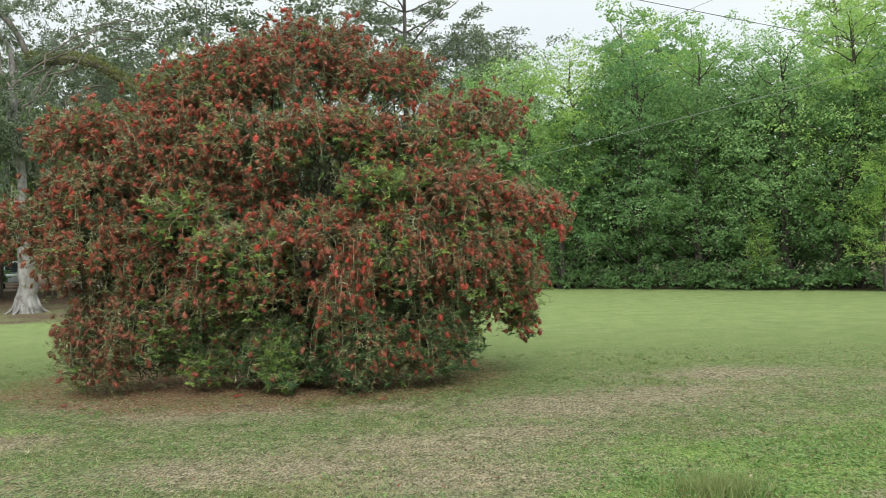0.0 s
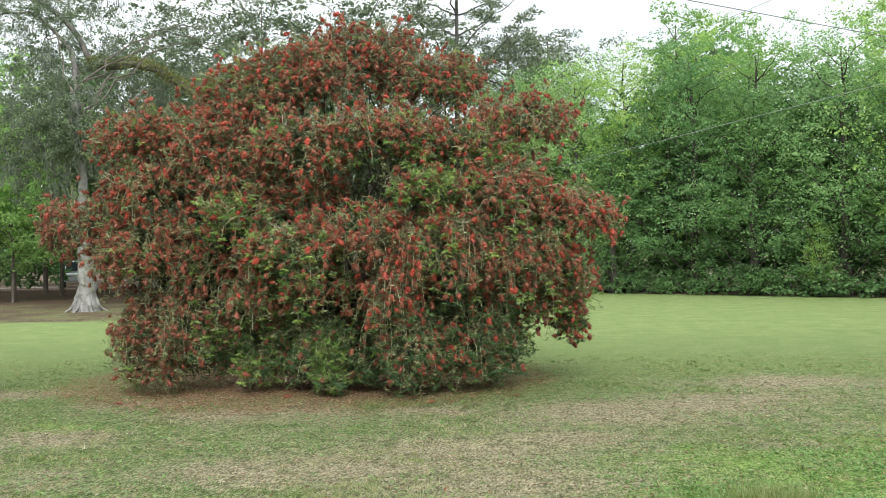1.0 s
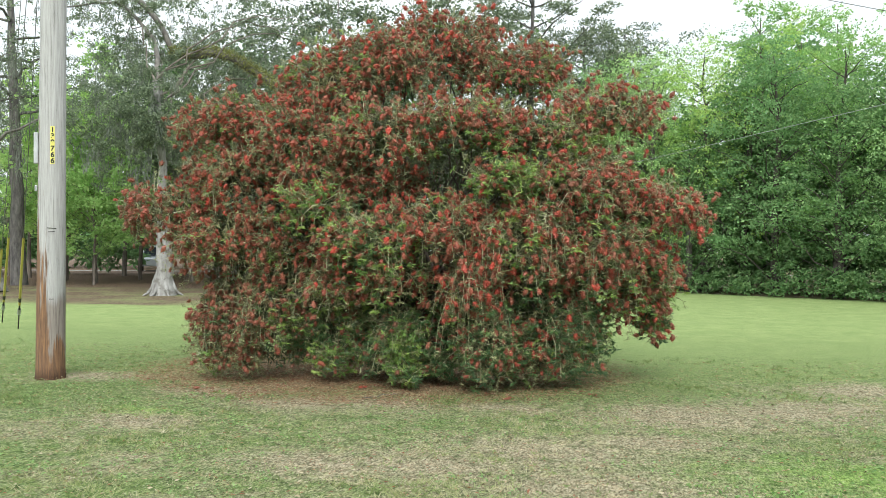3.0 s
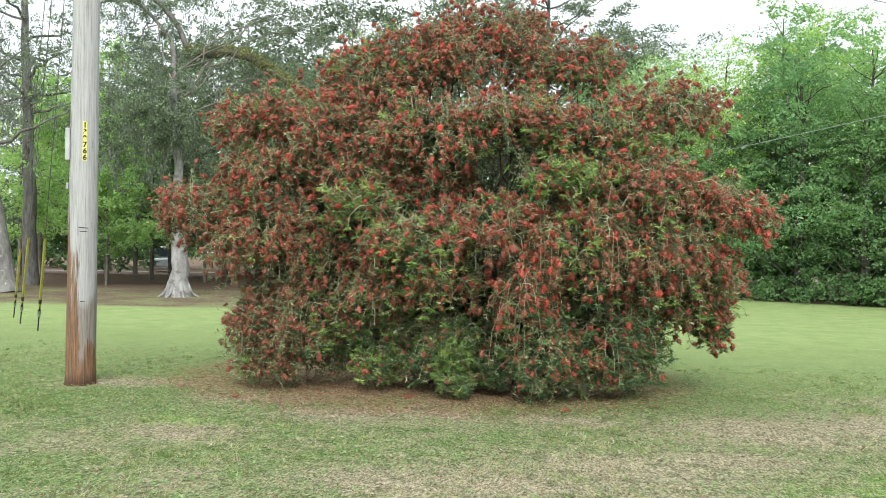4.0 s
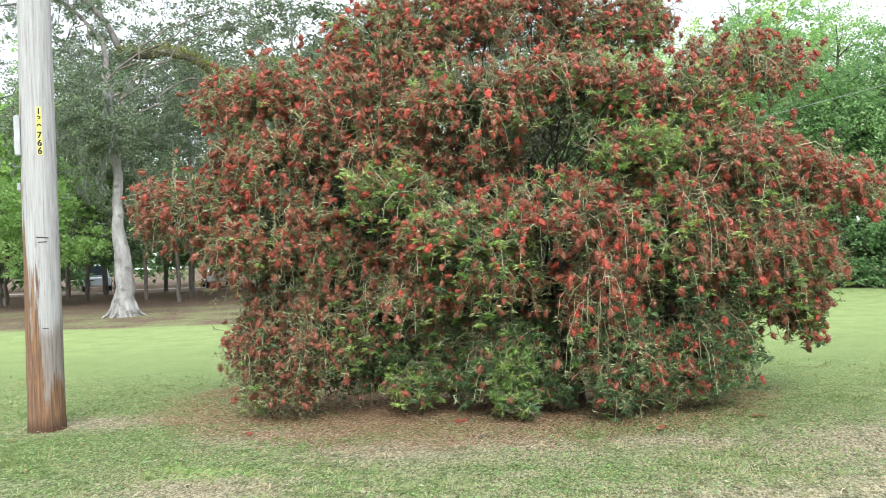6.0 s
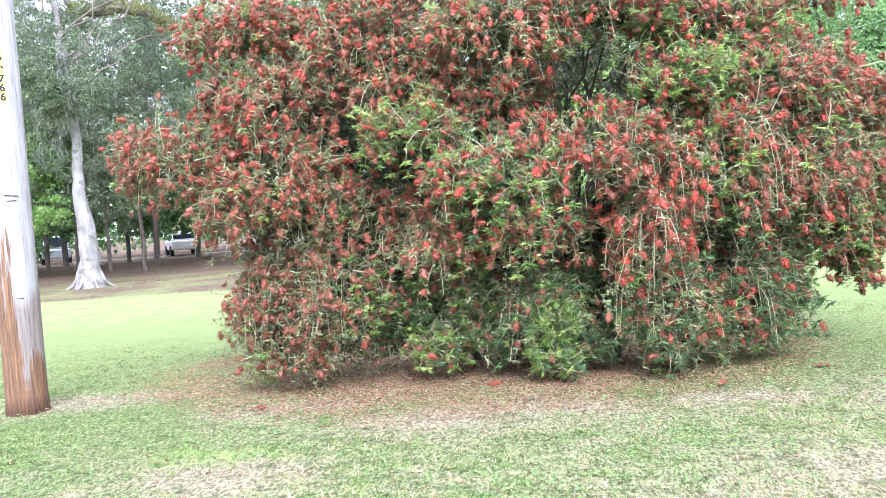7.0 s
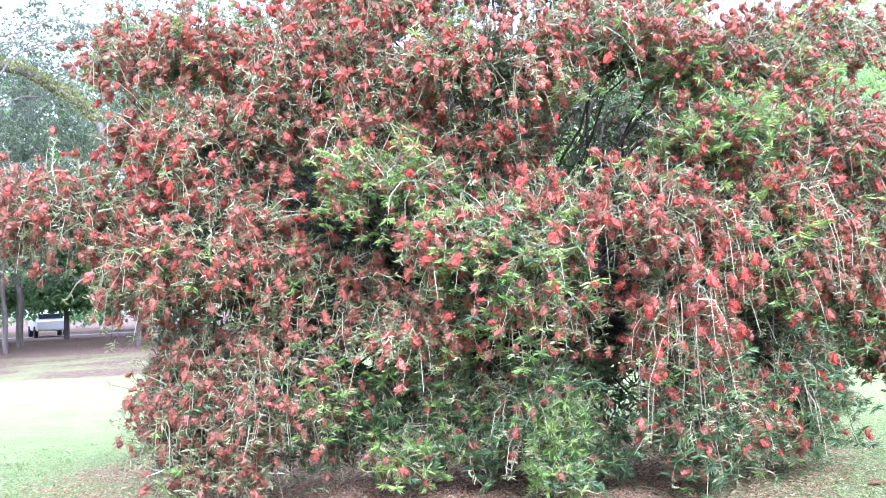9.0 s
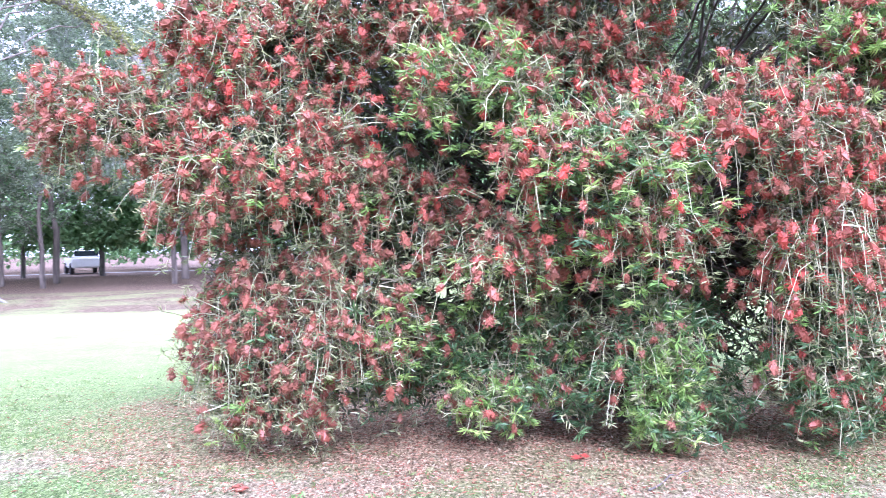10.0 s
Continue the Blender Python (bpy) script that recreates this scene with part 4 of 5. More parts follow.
overhead_wire(*stretch_line((3.07, 18.89, 6.5), (9.84, 23.47, 6.22), 0.8, 0.8), 0.0, 0.008, WIRE, "dark overhead power wire")
overhead_wire(*stretch_line((7.88, 18.86, 4.92), (0.11, 30.86, 4.42), 1.0, 0.3), 0.0, 0.007, WIRE_PALE, "pale overhead cable before the woods")
overhead_wire(*stretch_line((5.93, 24.86, 8.05), (-0.30, 36.86, 7.99), 1.0, 0.6), 0.0, 0.007, WIRE_PALE, "thin overhead wire before the woods")
overhead_wire(*stretch_line((7.16, 28.86, 7.51), (0.59, 36.86, 6.78), 0.7, 0.5), 0.0, 0.006, WIRE_PALE, "thin overhead wire before the woods")


# ---- trees ----
GROUP_WOODS = "trees of the woods beyond the field"


def limbs_of(trunk, height, reach, count, r, start=0.25, rise=0.5, steps=8):
    """Side limbs along a trunk path: (count, steps, 3) paths."""
    out = []
    k = len(trunk)
    for j in range(count):
        h = start + (0.97 - start) * (j + r.random()) / count
        foot = trunk[min(int(h * (k - 1)), k - 1)]
        ang = j * 2.4 + r.uniform(-0.4, 0.4)
        ln = reach * (1.1 - 0.65 * h) * r.uniform(0.75, 1.2)
        way = np.array([math.cos(ang), math.sin(ang), 0.0])
        pts = [foot, foot + way * ln * 0.5 + [0, 0, ln * rise * 0.45], foot + way * ln + [0, 0, ln * rise * r.uniform(0.5, 1.1)]]
        out.append(curve_path(pts, steps, ln * 0.02, j))
    return np.array(out)


def clumps(centres, radii, per, size, r, flat=0.75, hang=0.0, cluster=13, level=0.7):
    """Leaves in flat sprays, the sprays on the outer and upper side of uneven clumps, gaps between."""
    n = len(centres)
    many = max(3, per // cluster)
    which = np.repeat(np.arange(n), many)
    u = sphere_ways(n * many, r)
    u[:, 2] = np.where(u[:, 2] < -0.25, -u[:, 2] * 0.6, u[:, 2])
    spray = centres[which] + u * (radii[which] * r.uniform(0.45, 1.1, n * many))[:, None] * [1, 1, flat]
    wide = radii[which] * r.uniform(0.16, 0.32, n * many) * (cluster / 13) ** 0.12
    k = np.repeat(np.arange(n * many), per // many)
    m = len(k)
    q = sphere_ways(m, r) * (r.random(m) ** 0.5)[:, None]
    base = spray[k] + q * wide[k, None] * [1, 1, 0.6] - np.stack([0 * k, 0 * k, 0.35 * wide[k] * (q[:, :2] ** 2).sum(1)], -1)
    way = q * [0.9, 0.9, 0.3] + u[k] * 0.3 + sphere_ways(m, r) * 0.55 + [0, 0, -0.2 - hang]
    ln = r.uniform(0.7, 1.3, m) * size
    return leaves(base, way, ln, ln * r.uniform(0.45, 0.75, m), 0.1, r, level)


def broad_tree(name, label, height, reach, leaf_mat, bark, seed, count, per, size, low=0.12, radius=0.16, spread=0.22, lean=0.0, cluster=10):
    """A broad-leaved tree: tapered trunk, limbs, crown of many clumps. Stands at its own origin."""
    r = np.random.default_rng(seed)
    tree = thing(name, label, "tree")
    trunk = curve_path([(0, 0, -0.1), (lean * 0.3, 0.05, height * 0.3), (lean * 0.6, -0.08, height * 0.65), (lean, 0.05, height * 0.97)], 16, 0.03, seed)
    v, f = tubes(trunk[None], (radius * np.linspace(1.15, 0.12, 16))[None], 9)
    mesh_part("trunk", mesh_of("trunk", v, f, bark, True), tree)
    lim = limbs_of(trunk, height, reach, count, r, low, 0.85)
    rad = np.linspace(radius * 0.2, 0.006, 8)[None] * r.uniform(0.6, 1.0, (count, 1))
    v, f = tubes(lim, rad, 6)
    mesh_part("branching", mesh_of("branching", v, f, bark, True), tree, "", "stuff")
    ends = np.concatenate([lim[:, -1], lim[:, 5], lim[:, 3], trunk[-3:]])
    c = ends + r.normal(0, reach * 0.12, ends.shape) * [1, 1, 1.3]
    c[:, 2] = np.maximum(c[:, 2], 0.25)
    v, f = clumps(c, reach * spread * r.uniform(0.45, 1.5, len(c)), per * 2, size, r, 1.2, 0.0, cluster, 0.45)
    v[:, 2] = np.maximum(v[:, 2], 0.02)
    mesh_part("crown", mesh_of("crown", v, f, leaf_mat), tree, "", "stuff")
    return tree


def plant_copies(first, spots, group):
    """The first tree moves to the first spot, copies go to the others: (x, y, turn, scale)."""
    first["group"] = group
    for n, (x, y, turn, s) in enumerate(spots):
        if group == GROUP_WOODS:
            x, y = x - 0.45, y - 0.6
        m = Matrix.Translation((x, y, 0)) @ Matrix.Rotation(radians(turn), 4, "Z")
        ob = copy_thing(first, m) if n else first
        if not n:
            ob.matrix_basis = m
        ob.scale = (s, s, s)


edge_tree = broad_tree("broadleaf_tree", "leafy green tree at the edge of the woods", 8.2, 2.5, WOOD_LEAF, BARK_WOODS, 3, 44, 60, 0.09, 0.05, spread=0.3)
plant_copies(edge_tree, [(1.4, 35.2, 0, 1.0), (5.4, 32.9, 70, 1.02), (9.4, 29.6, 160, 0.95), (12.9, 26.6, 250, 1.05), (16.2, 24.0, 20, 1.1), (-1.8, 37.5, 200, 1.0)], GROUP_WOODS)
lime_tree = broad_tree("broadleaf_tree", "bright green young tree at the edge of the woods", 8.9, 2.3, LIME_LEAF, BARK_WOODS, 5, 42, 60, 0.086, 0.14, spread=0.28)
plant_copies(lime_tree, [(3.2, 34.6, 30, 0.97), (11.2, 28.6, 140, 0.98), (14.6, 26.0, 260, 1.12), (0.2, 37.6, 80, 0.98), (7.4, 32.2, 200, 0.95), (1.7, 36.6, 300, 0.98), (11.1, 26.5, 40, 0.42), (8.5, 29.2, 170, 0.24)], GROUP_WOODS)
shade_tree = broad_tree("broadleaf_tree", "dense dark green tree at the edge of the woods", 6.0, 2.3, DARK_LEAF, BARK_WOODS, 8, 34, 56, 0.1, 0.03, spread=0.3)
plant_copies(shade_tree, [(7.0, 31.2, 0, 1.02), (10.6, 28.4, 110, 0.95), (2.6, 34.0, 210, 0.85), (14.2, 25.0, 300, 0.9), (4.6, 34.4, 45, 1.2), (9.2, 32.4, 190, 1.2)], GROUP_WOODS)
tall_tree = broad_tree("broadleaf_tree", "tall open-crowned green tree in the woods", 11.0, 2.1, LIME_LEAF, BARK_BROWN, 12, 26, 52, 0.11, 0.42, 0.15, 0.2)
plant_copies(tall_tree, [(8.0, 36.0, 0, 0.93), (12.9, 33.0, 120, 0.82), (14.9, 31.0, 220, 1.02), (16.6, 29.6, 310, 1.1), (10.6, 37.0, 60, 0.82), (18.5, 27.5, 20, 1.2), (15.2, 27.6, 200, 0.95), (13.6, 36.5, 80, 1.2), (5.2, 38.5, 280, 0.9), (5.5, 37.1, 150, 0.99), (6.3, 37.6, 250, 0.95), (7.0, 37.3, 40, 0.9)], GROUP_WOODS)


def undergrowth():
    """The leafy fringe at the foot of the woods."""
    r = np.random.default_rng(31)
    n = 640
    x = r.uniform(-6, 21, n)
    back = r.random(n) < 0.4
    y = 34.3 - 0.8 * (x - 0.9) + r.uniform(-0.1, 1.8, n) + np.where(back, 2.0, 0.0)
    c = np.stack([x, y, np.where(back, r.uniform(0.3, 2.4, n), 0.1 + 1.7 * r.random(n) ** 1.6)], -1)
    v, f = clumps(c, r.uniform(0.35, 0.7, n), 72, 0.12, r, 0.9, 0.0, 9)
    # taller shrubs behind the fringe close the wall of leaves
    n = 300
    x = r.uniform(-6, 22, n)
    c = np.stack([x, 35.6 - 0.8 * (x - 0.9) + r.uniform(0.0, 1.4, n), r.uniform(0.3, 3.4, n)], -1)
    v, f = join((v, f), clumps(c, r.uniform(0.7, 1.2, n), 90, 0.16, r, 0.9, 0.0, 7))
    # knee-high growth spilling on to the grass
    n = 330
    x = r.uniform(-6, 21, n)
    c = np.stack([x, 33.9 - 0.8 * (x - 0.9) + r.uniform(-0.2, 0.7, n), 0.08 + r.random(n) * (0.55 + 0.45 * np.sin(x * 1.9) * np.sin(x * 0.83 + 1))], -1)
    v, f = join((v, f), clumps(c, r.uniform(0.3, 0.55, n), 60, 0.11, r, 0.9, 0.0, 9))
    v[:, 2] = np.maximum(v[:, 2], 0.0)
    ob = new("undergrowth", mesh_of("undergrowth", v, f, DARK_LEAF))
    tagged(ob, "low leafy undergrowth along the edge of the woods", "undergrowth", kind="stuff")


undergrowth()


def far_woods():
    """Woods all round in the distance, one uneven mass of leaf clumps and trunks."""
    r = np.random.default_rng(33)
    pts, rad = [], []
    for x0, y0, x1, y1, top, n in ((-78, 70, -8, 64, 4.5, 330), (-78, 72, -22, 78, 10.5, 300), (-24, 66, 6, 52, 9.0, 200), (5, 46, 34, 26, 10.5, 220)):
        s = r.random(n)
        z = top * r.random(n) ** 0.8
        pts.append(np.stack([x0 + (x1 - x0) * s + r.normal(0, 1.2, n), y0 + (y1 - y0) * s + r.normal(0, 1.8, n), z * (0.8 + 0.2 * np.sin(s * 21)) + 0.6], -1))
        rad.append(r.uniform(1.0, 2.0, n))
    # clumps close behind the near woods' edge, dark-leaved to stand for the shade inside
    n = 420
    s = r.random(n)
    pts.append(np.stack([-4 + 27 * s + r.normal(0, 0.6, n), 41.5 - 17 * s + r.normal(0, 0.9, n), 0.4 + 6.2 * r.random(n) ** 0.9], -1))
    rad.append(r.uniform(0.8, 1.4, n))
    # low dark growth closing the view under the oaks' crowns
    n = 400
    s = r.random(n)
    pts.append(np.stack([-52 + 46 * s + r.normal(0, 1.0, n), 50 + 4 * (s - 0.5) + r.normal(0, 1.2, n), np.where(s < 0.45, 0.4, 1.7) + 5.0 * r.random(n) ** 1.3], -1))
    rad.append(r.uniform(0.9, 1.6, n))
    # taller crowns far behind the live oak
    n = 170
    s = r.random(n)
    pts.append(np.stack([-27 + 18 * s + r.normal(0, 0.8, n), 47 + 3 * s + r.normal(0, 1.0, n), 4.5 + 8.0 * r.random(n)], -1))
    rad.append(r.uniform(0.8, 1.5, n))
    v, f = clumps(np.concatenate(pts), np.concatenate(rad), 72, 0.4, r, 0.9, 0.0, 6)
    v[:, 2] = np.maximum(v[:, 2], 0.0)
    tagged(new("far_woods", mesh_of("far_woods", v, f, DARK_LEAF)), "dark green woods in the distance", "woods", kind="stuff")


far_woods()


def pine_tree(label, x, y, height, radius, first_limb, count, reach, seed, lean=0.0, per=60, bare=0, rise=0.3):
    """A tall pine: straight trunk, bare below, tufted needles on level limbs."""
    r = np.random.default_rng(seed)
    tree = thing("pine_tree", label, "tree", (x, y, 0), "tall pines")
    trunk = curve_path([(0, 0, -0.1), (lean * 0.25, 0, height * 0.3), (lean * 0.6, 0.1, height * 0.6), (lean, 0, height)], 22, 0.025, seed)
    v, f = tubes(trunk[None], (radius * np.interp(np.linspace(0, 1, 22), [0, 0.04, 0.15, 1], [1.25, 1.05, 0.95, 0.18]))[None], 12)
    mesh_part("trunk", mesh_of("trunk", v, f, BARK_PINE, True), tree)
    lim = limbs_of(trunk, height, reach, count, r, first_limb, rise)
    limb_parts(lim, np.linspace(radius * 0.24, 0.012, 8), 6, BARK_PINE, tree)
    c = np.concatenate([lim[bare:, q] + r.normal(0, 0.42, lim[bare:, q].shape) for q in (3, 5, 6, 6, 7, 7)] + [trunk[-2:]])
    n = len(c)
    which = np.repeat(np.arange(n), per)
    u = sphere_ways(n * per, r)
    u[:, 2] = np.abs(u[:, 2]) * 0.7
    base = c[which] + u * (r.uniform(0.05, 0.55, n * per))[:, None] * [1, 1, 0.85]
    ln = r.uniform(0.13, 0.24, n * per)
    v, f = leaves(base, u + sphere_ways(n * per, r) * 0.5, ln, ln * 0.32, 0.05, r)
    mesh_part("needles", mesh_of("needles", v, f, PINE_LEAF), tree, "", "stuff")


pine_tree("tall pine with scaly brown bark and spreading limbs", -25.5, 33.6, 19.0, 0.3, 0.42, 20, 4.2, 41, -0.9, 60, 2)
pine_tree("tall slender pine rising behind the bush", -5.4, 48.6, 21.0, 0.24, 0.5, 26, 5.6, 42, 0.3, 120, 0, 0.55)
pine_tree("dark crowned pine rising behind the bush", -0.4, 46.6, 12.6, 0.2, 0.62, 22, 2.6, 43, 0.2, 75, 0, 0.65)
pine_tree("dark crowned pine rising behind the bush", -2.2, 49.0, 13.8, 0.2, 0.62, 22, 3.0, 44, -0.2, 80, 0, 0.65)


def live_oak():
    """The pale-trunked live oak with its long drooping limb, ferns and hanging moss."""
    r = np.random.default_rng(51)
    tree = thing("live_oak", "live oak with a pale trunk, fern-covered limb and hanging moss", "tree", (-15.05, 27.3, 0))
    trunk = curve_path([(0, 0, -0.1), (0.03, 0, 1.4), (-0.1, 0, 2.6), (-0.1, 0.1, 3.9), (-0.2, 0.2, 4.9), (-0.5, 0.3, 7.2)], 24, 0.015, 3)
    rad = np.interp(trunk[:, 2], [-0.1, 0.2, 0.6, 1.5, 3.0, 4.9, 7.2], [0.5, 0.38, 0.29, 0.26, 0.16, 0.13, 0.1])
    v, f = tubes(trunk[None], rad[None], 16)
    mesh_part("trunk", mesh_of("trunk", v, f, BARK_WHITE, True), tree, "pale flared trunk")
    for a in (0.3, 1.6, 2.6, 3.7, 4.6, 5.5):
        w = np.array([math.cos(a), math.sin(a), 0])
        path = curve_path([w * 0.2 + [0, 0, 0.55], w * 0.4 + [0, 0, 0.16], w * 0.68 + [0, 0, -0.05]], 8, 0.01, 2)
        v, f = tubes(path[None], np.linspace(0.11, 0.02, 8)[None], 8)
        mesh_part("root", mesh_of("root", v, f, BARK_WHITE, True), tree)
    # the long limb: down from the left, a sharp bend, then arching away to the right
    limb = curve_path([(-4.3, 3.5, 11.64), (-2.75, 3.5, 10.7), (-2.02, 3.5, 9.72), (-1.44, 3.5, 8.86), (0.23, 3.5, 8.8), (1.56, 3.5, 8.12), (2.65, 3.5, 7.32), (3.25, 3.5, 6.35), (3.73, 3.6, 5.3)], 34, 0.02, 5)
    lr = np.interp(np.linspace(0, 1, 34), [0, 0.35, 0.42, 0.75, 1], [0.1, 0.11, 0.16, 0.15, 0.09])
    v, f = tubes(limb[None], lr[None], 10)
    big = mesh_part("long_limb", mesh_of("long_limb", v, f, LIMB_GREY, True), tree, "long crooked grey limb")
    n = 4800
    at = r.integers(12, 27, n)
    base = limb[at] + r.normal(0, 0.07, (n, 3)) + np.stack([r.uniform(-0.17, 0.17, n), -np.abs(r.normal(0, 0.1, n)), lr[at] * r.uniform(-0.5, 1.1, n)], -1)
    ln = r.uniform(0.06, 0.13, n)
    v, f = leaves(base, sphere_ways(n, r) + [0, 0, 0.5], ln, ln * 0.4, 0.1, r)
    mesh_part("fern_cover", mesh_of("fern_cover", v, f, FERN), big, "yellow-green ferns along the limb", "stuff")
    # a second crooked limb to the other side
    bent = curve_path([(-0.4, 0.4, 6.6), (-1.2, 1.6, 8.3), (-1.9, 2.4, 9.3), (-3.2, 2.8, 10.5), (-4.0, 2.8, 10.75), (-5.8, 2.8, 10.7)], 22, 0.02, 9)
    v, f = tubes(bent[None], np.linspace(0.1, 0.03, 22)[None], 8)
    mesh_part("limb", mesh_of("limb", v, f, LIMB_GREY, True), tree)
    up = []
    for j in range(9):
        foot = trunk[-1 - (j % 4)]
        ang = j * 2.4
        ln = r.uniform(3.0, 6.0)
        w = np.array([math.cos(ang), abs(math.sin(ang)) * 0.8 + 0.9, 0])
        up.append(curve_path([foot, foot + w * ln * 0.45 + [0, 0, ln * 0.5], foot + w * ln + [0, 0, ln * r.uniform(0.3, 0.8)]], 14, 0.12, j))
    up = np.array(up)
    limb_parts(up, np.linspace(0.035, 0.006, 14), 7, BARK_BROWN, tree)

    def mass(count, x0, x1, y0, y1, z0, z1):
        return np.stack([r.uniform(x0, x1, count), r.uniform(y0, y1, count), r.uniform(z0, z1, count)], -1)

    front = mass(105, -3.5, 0.8, -1.5, 0.5, 4.6, 7.4)
    front = front[(((front[:, 0] + 1.4) / 2.4) ** 2 + ((front[:, 2] - 6.1) / 1.6) ** 2) < 1.0 + r.normal(0, 0.15, len(front))]
    front = np.concatenate([front, mass(26, -0.9, 0.7, -0.9, -0.3, 4.8, 6.0)])
    c = np.concatenate([up[:, 7], up[:, 9], up[:, 11], up[:, 13]])
    c[:, 1] = np.maximum(c[:, 1], 4.4)
    behind = mass(210, -0.6, 5.0, 4.3, 6.5, 3.2, 8.9)
    behind = behind[behind[:, 2] < np.interp(behind[:, 0], [0.2, 1.5, 2.7, 3.3, 5.0], [9.0, 8.3, 7.5, 6.6, 5.6])]
    aloft = mass(95, -7.5, 1.2, 4.3, 6.5, 8.9, 13.0)
    aloft = aloft[np.sin(aloft[:, 0] * 1.6 + 0.6) * np.sin(aloft[:, 2] * 1.7 + 0.5) > -0.2 + 0.05 * aloft[:, 0]]
    side = mass(90, -5.0, 0.0, 2.6, 5.4, 3.4, 9.0)
    near_limbs = np.concatenate([limb[:12], bent[4:], bent[8:]])
    near_limbs = near_limbs + r.normal(0, 0.55, near_limbs.shape) * [1, 0.4, 1]
    c = np.concatenate([front, near_limbs, c, c + np.abs(r.normal(0, 0.7, c.shape)) * [-1, 1, 0.5], behind, aloft, side])
    v, f = clumps(c, r.uniform(0.4, 0.85, len(c)), 165, 0.078, r, 0.75, 0.0, 40)
    mesh_part("crown", mesh_of("crown", v, f, OAK_LEAF), tree, "", "stuff")
    # hanging moss
    hang = np.concatenate([c[r.integers(0, len(c), 540)], c[r.integers(0, len(c), 80)]]) + r.normal(0, 0.45, (620, 3))
    s = np.linspace(0, 1, 5)
    drop = r.uniform(0.2, 0.8, 620)
    path = hang[:, None] + np.zeros((620, 5, 3))
    path[:, :, 2] -= drop[:, None] * s
    path += r.normal(0, 0.03, path.shape)
    n = 620 * 16
    k = r.integers(0, 620, n)
    q = r.random(n)
    base = hang[k] - np.stack([0 * q, 0 * q, q * drop[k]], -1) + r.normal(0, 0.07, (n, 3)) * [1, 1, 0.3]
    ln = r.uniform(0.12, 0.3, n)
    v, f = leaves(base, np.array([0, 0, -1.0]) + r.normal(0, 0.25, (n, 3)), ln, ln * 0.13, 0.05, r)
    mesh_part("moss", mesh_of("moss", v, f, MOSS_GREY), tree, "grey hanging moss", "stuff")


live_oak()


def leaning_oak():
    r = np.random.default_rng(61)
    tree = thing("leaning_oak", "leaning oak with pale lichen on grey bark", "tree", (-22.4, 28.1, 0))
    trunk = curve_path([(0.1, 0, -0.1), (-0.3, 0, 2.2), (-0.75, 0, 3.9), (-1.4, 0, 5.7), (-2.6, 0.3, 8.0), (-3.4, 0.4, 10.5)], 22, 0.02, 2)
    rad = np.interp(trunk[:, 2], [-0.1, 0.3, 1.2, 6, 10.5], [0.56, 0.45, 0.41, 0.33, 0.15])
    v, f = tubes(trunk[None], rad[None], 16)
    mesh_part("trunk", mesh_of("trunk", v, f, BARK_LICHEN, True), tree)
    lim = limbs_of(trunk, 10, 5.0, 12, r, 0.55, 0.5)
    limb_parts(lim, np.linspace(0.09, 0.012, 8), 7, LIMB_GREY, tree)
    c = np.concatenate([lim[:, 4], lim[:, 6], lim[:, 7]])
    c = np.concatenate([c, c + r.normal(0, 0.8, c.shape)])
    v, f = clumps(c, r.uniform(0.5, 1.0, len(c)), 110, 0.085, r, 0.75, 0.0, 18)
    mesh_part("crown", mesh_of("crown", v, f, OAK_LEAF), tree, "", "stuff")
    n = 5000
    k = r.integers(0, len(c), n)
    base = c[k] + r.normal(0, 0.12, (n, 3)) - np.stack([np.zeros(n), np.zeros(n), r.uniform(0, 1.5, n)], -1)
    ln = r.uniform(0.12, 0.3, n)
    v, f = leaves(base, np.array([0, 0, -1.0]) + r.normal(0, 0.25, (n, 3)), ln, ln * 0.13, 0.05, r)
    mesh_part("moss", mesh_of("moss", v, f, MOSS_GREY), tree, "grey hanging moss", "stuff")


leaning_oak()

GROUP_LEFT = "trees on the mulched ground"
young = broad_tree("understory_tree", "low bright green tree under the oaks", 4.6, 2.2, LIME_LEAF, BARK_BROWN, 71, 20, 80, 0.105, 0.15, 0.055, 0.22)
plant_copies(young, [(-22.6, 34.6, 0, 1.1), (-23.9, 36.6, 220, 1.85), (-27.5, 39.5, 300, 1.9), (-26.0, 37.0, 140, 1.7)], GROUP_LEFT)
mossy = broad_tree("mossy_oak", "grey-green oak hung with moss", 8.4, 3.4, OAK_LEAF, BARK_BROWN, 73, 30, 64, 0.11, 0.2, 0.085, 0.24, cluster=30)
plant_copies(mossy, [(-24.6, 41.5, 80, 1.2), (-17.6, 36.5, 150, 1.05), (-20.6, 39.5, 20, 0.95), (-22.6, 40.5, 330, 0.9), (-13.2, 37.5, 260, 1.1), (-19.3, 41.5, 90, 1.55), (-14.4, 43.0, 200, 1.75), (-9.6, 45.0, 310, 1.8), (-29.0, 47.0, 40, 1.5), (-31.5, 42.0, 200, 1.2), (-36.0, 46.0, 70, 1.4), (-6.4, 49.0, 120, 1.5), (-0.5, 47.5, 250, 1.25)], GROUP_LEFT)
slim = broad_tree("slim_tree", "slim straight tree with sparse high leaves", 10.5, 2.4, DARK_LEAF, LIMB_GREY, 75, 18, 60, 0.12, 0.45, 0.12, 0.26, cluster=24)
plant_copies(slim, [(-25.6, 51.7, 0, 1.0), (-30.5, 53.5, 90, 0.9), (-29.0, 51.0, 180, 1.05), (-36.5, 52.0, 270, 1.0), (-21.5, 52.0, 30, 1.1)], GROUP_LEFT)


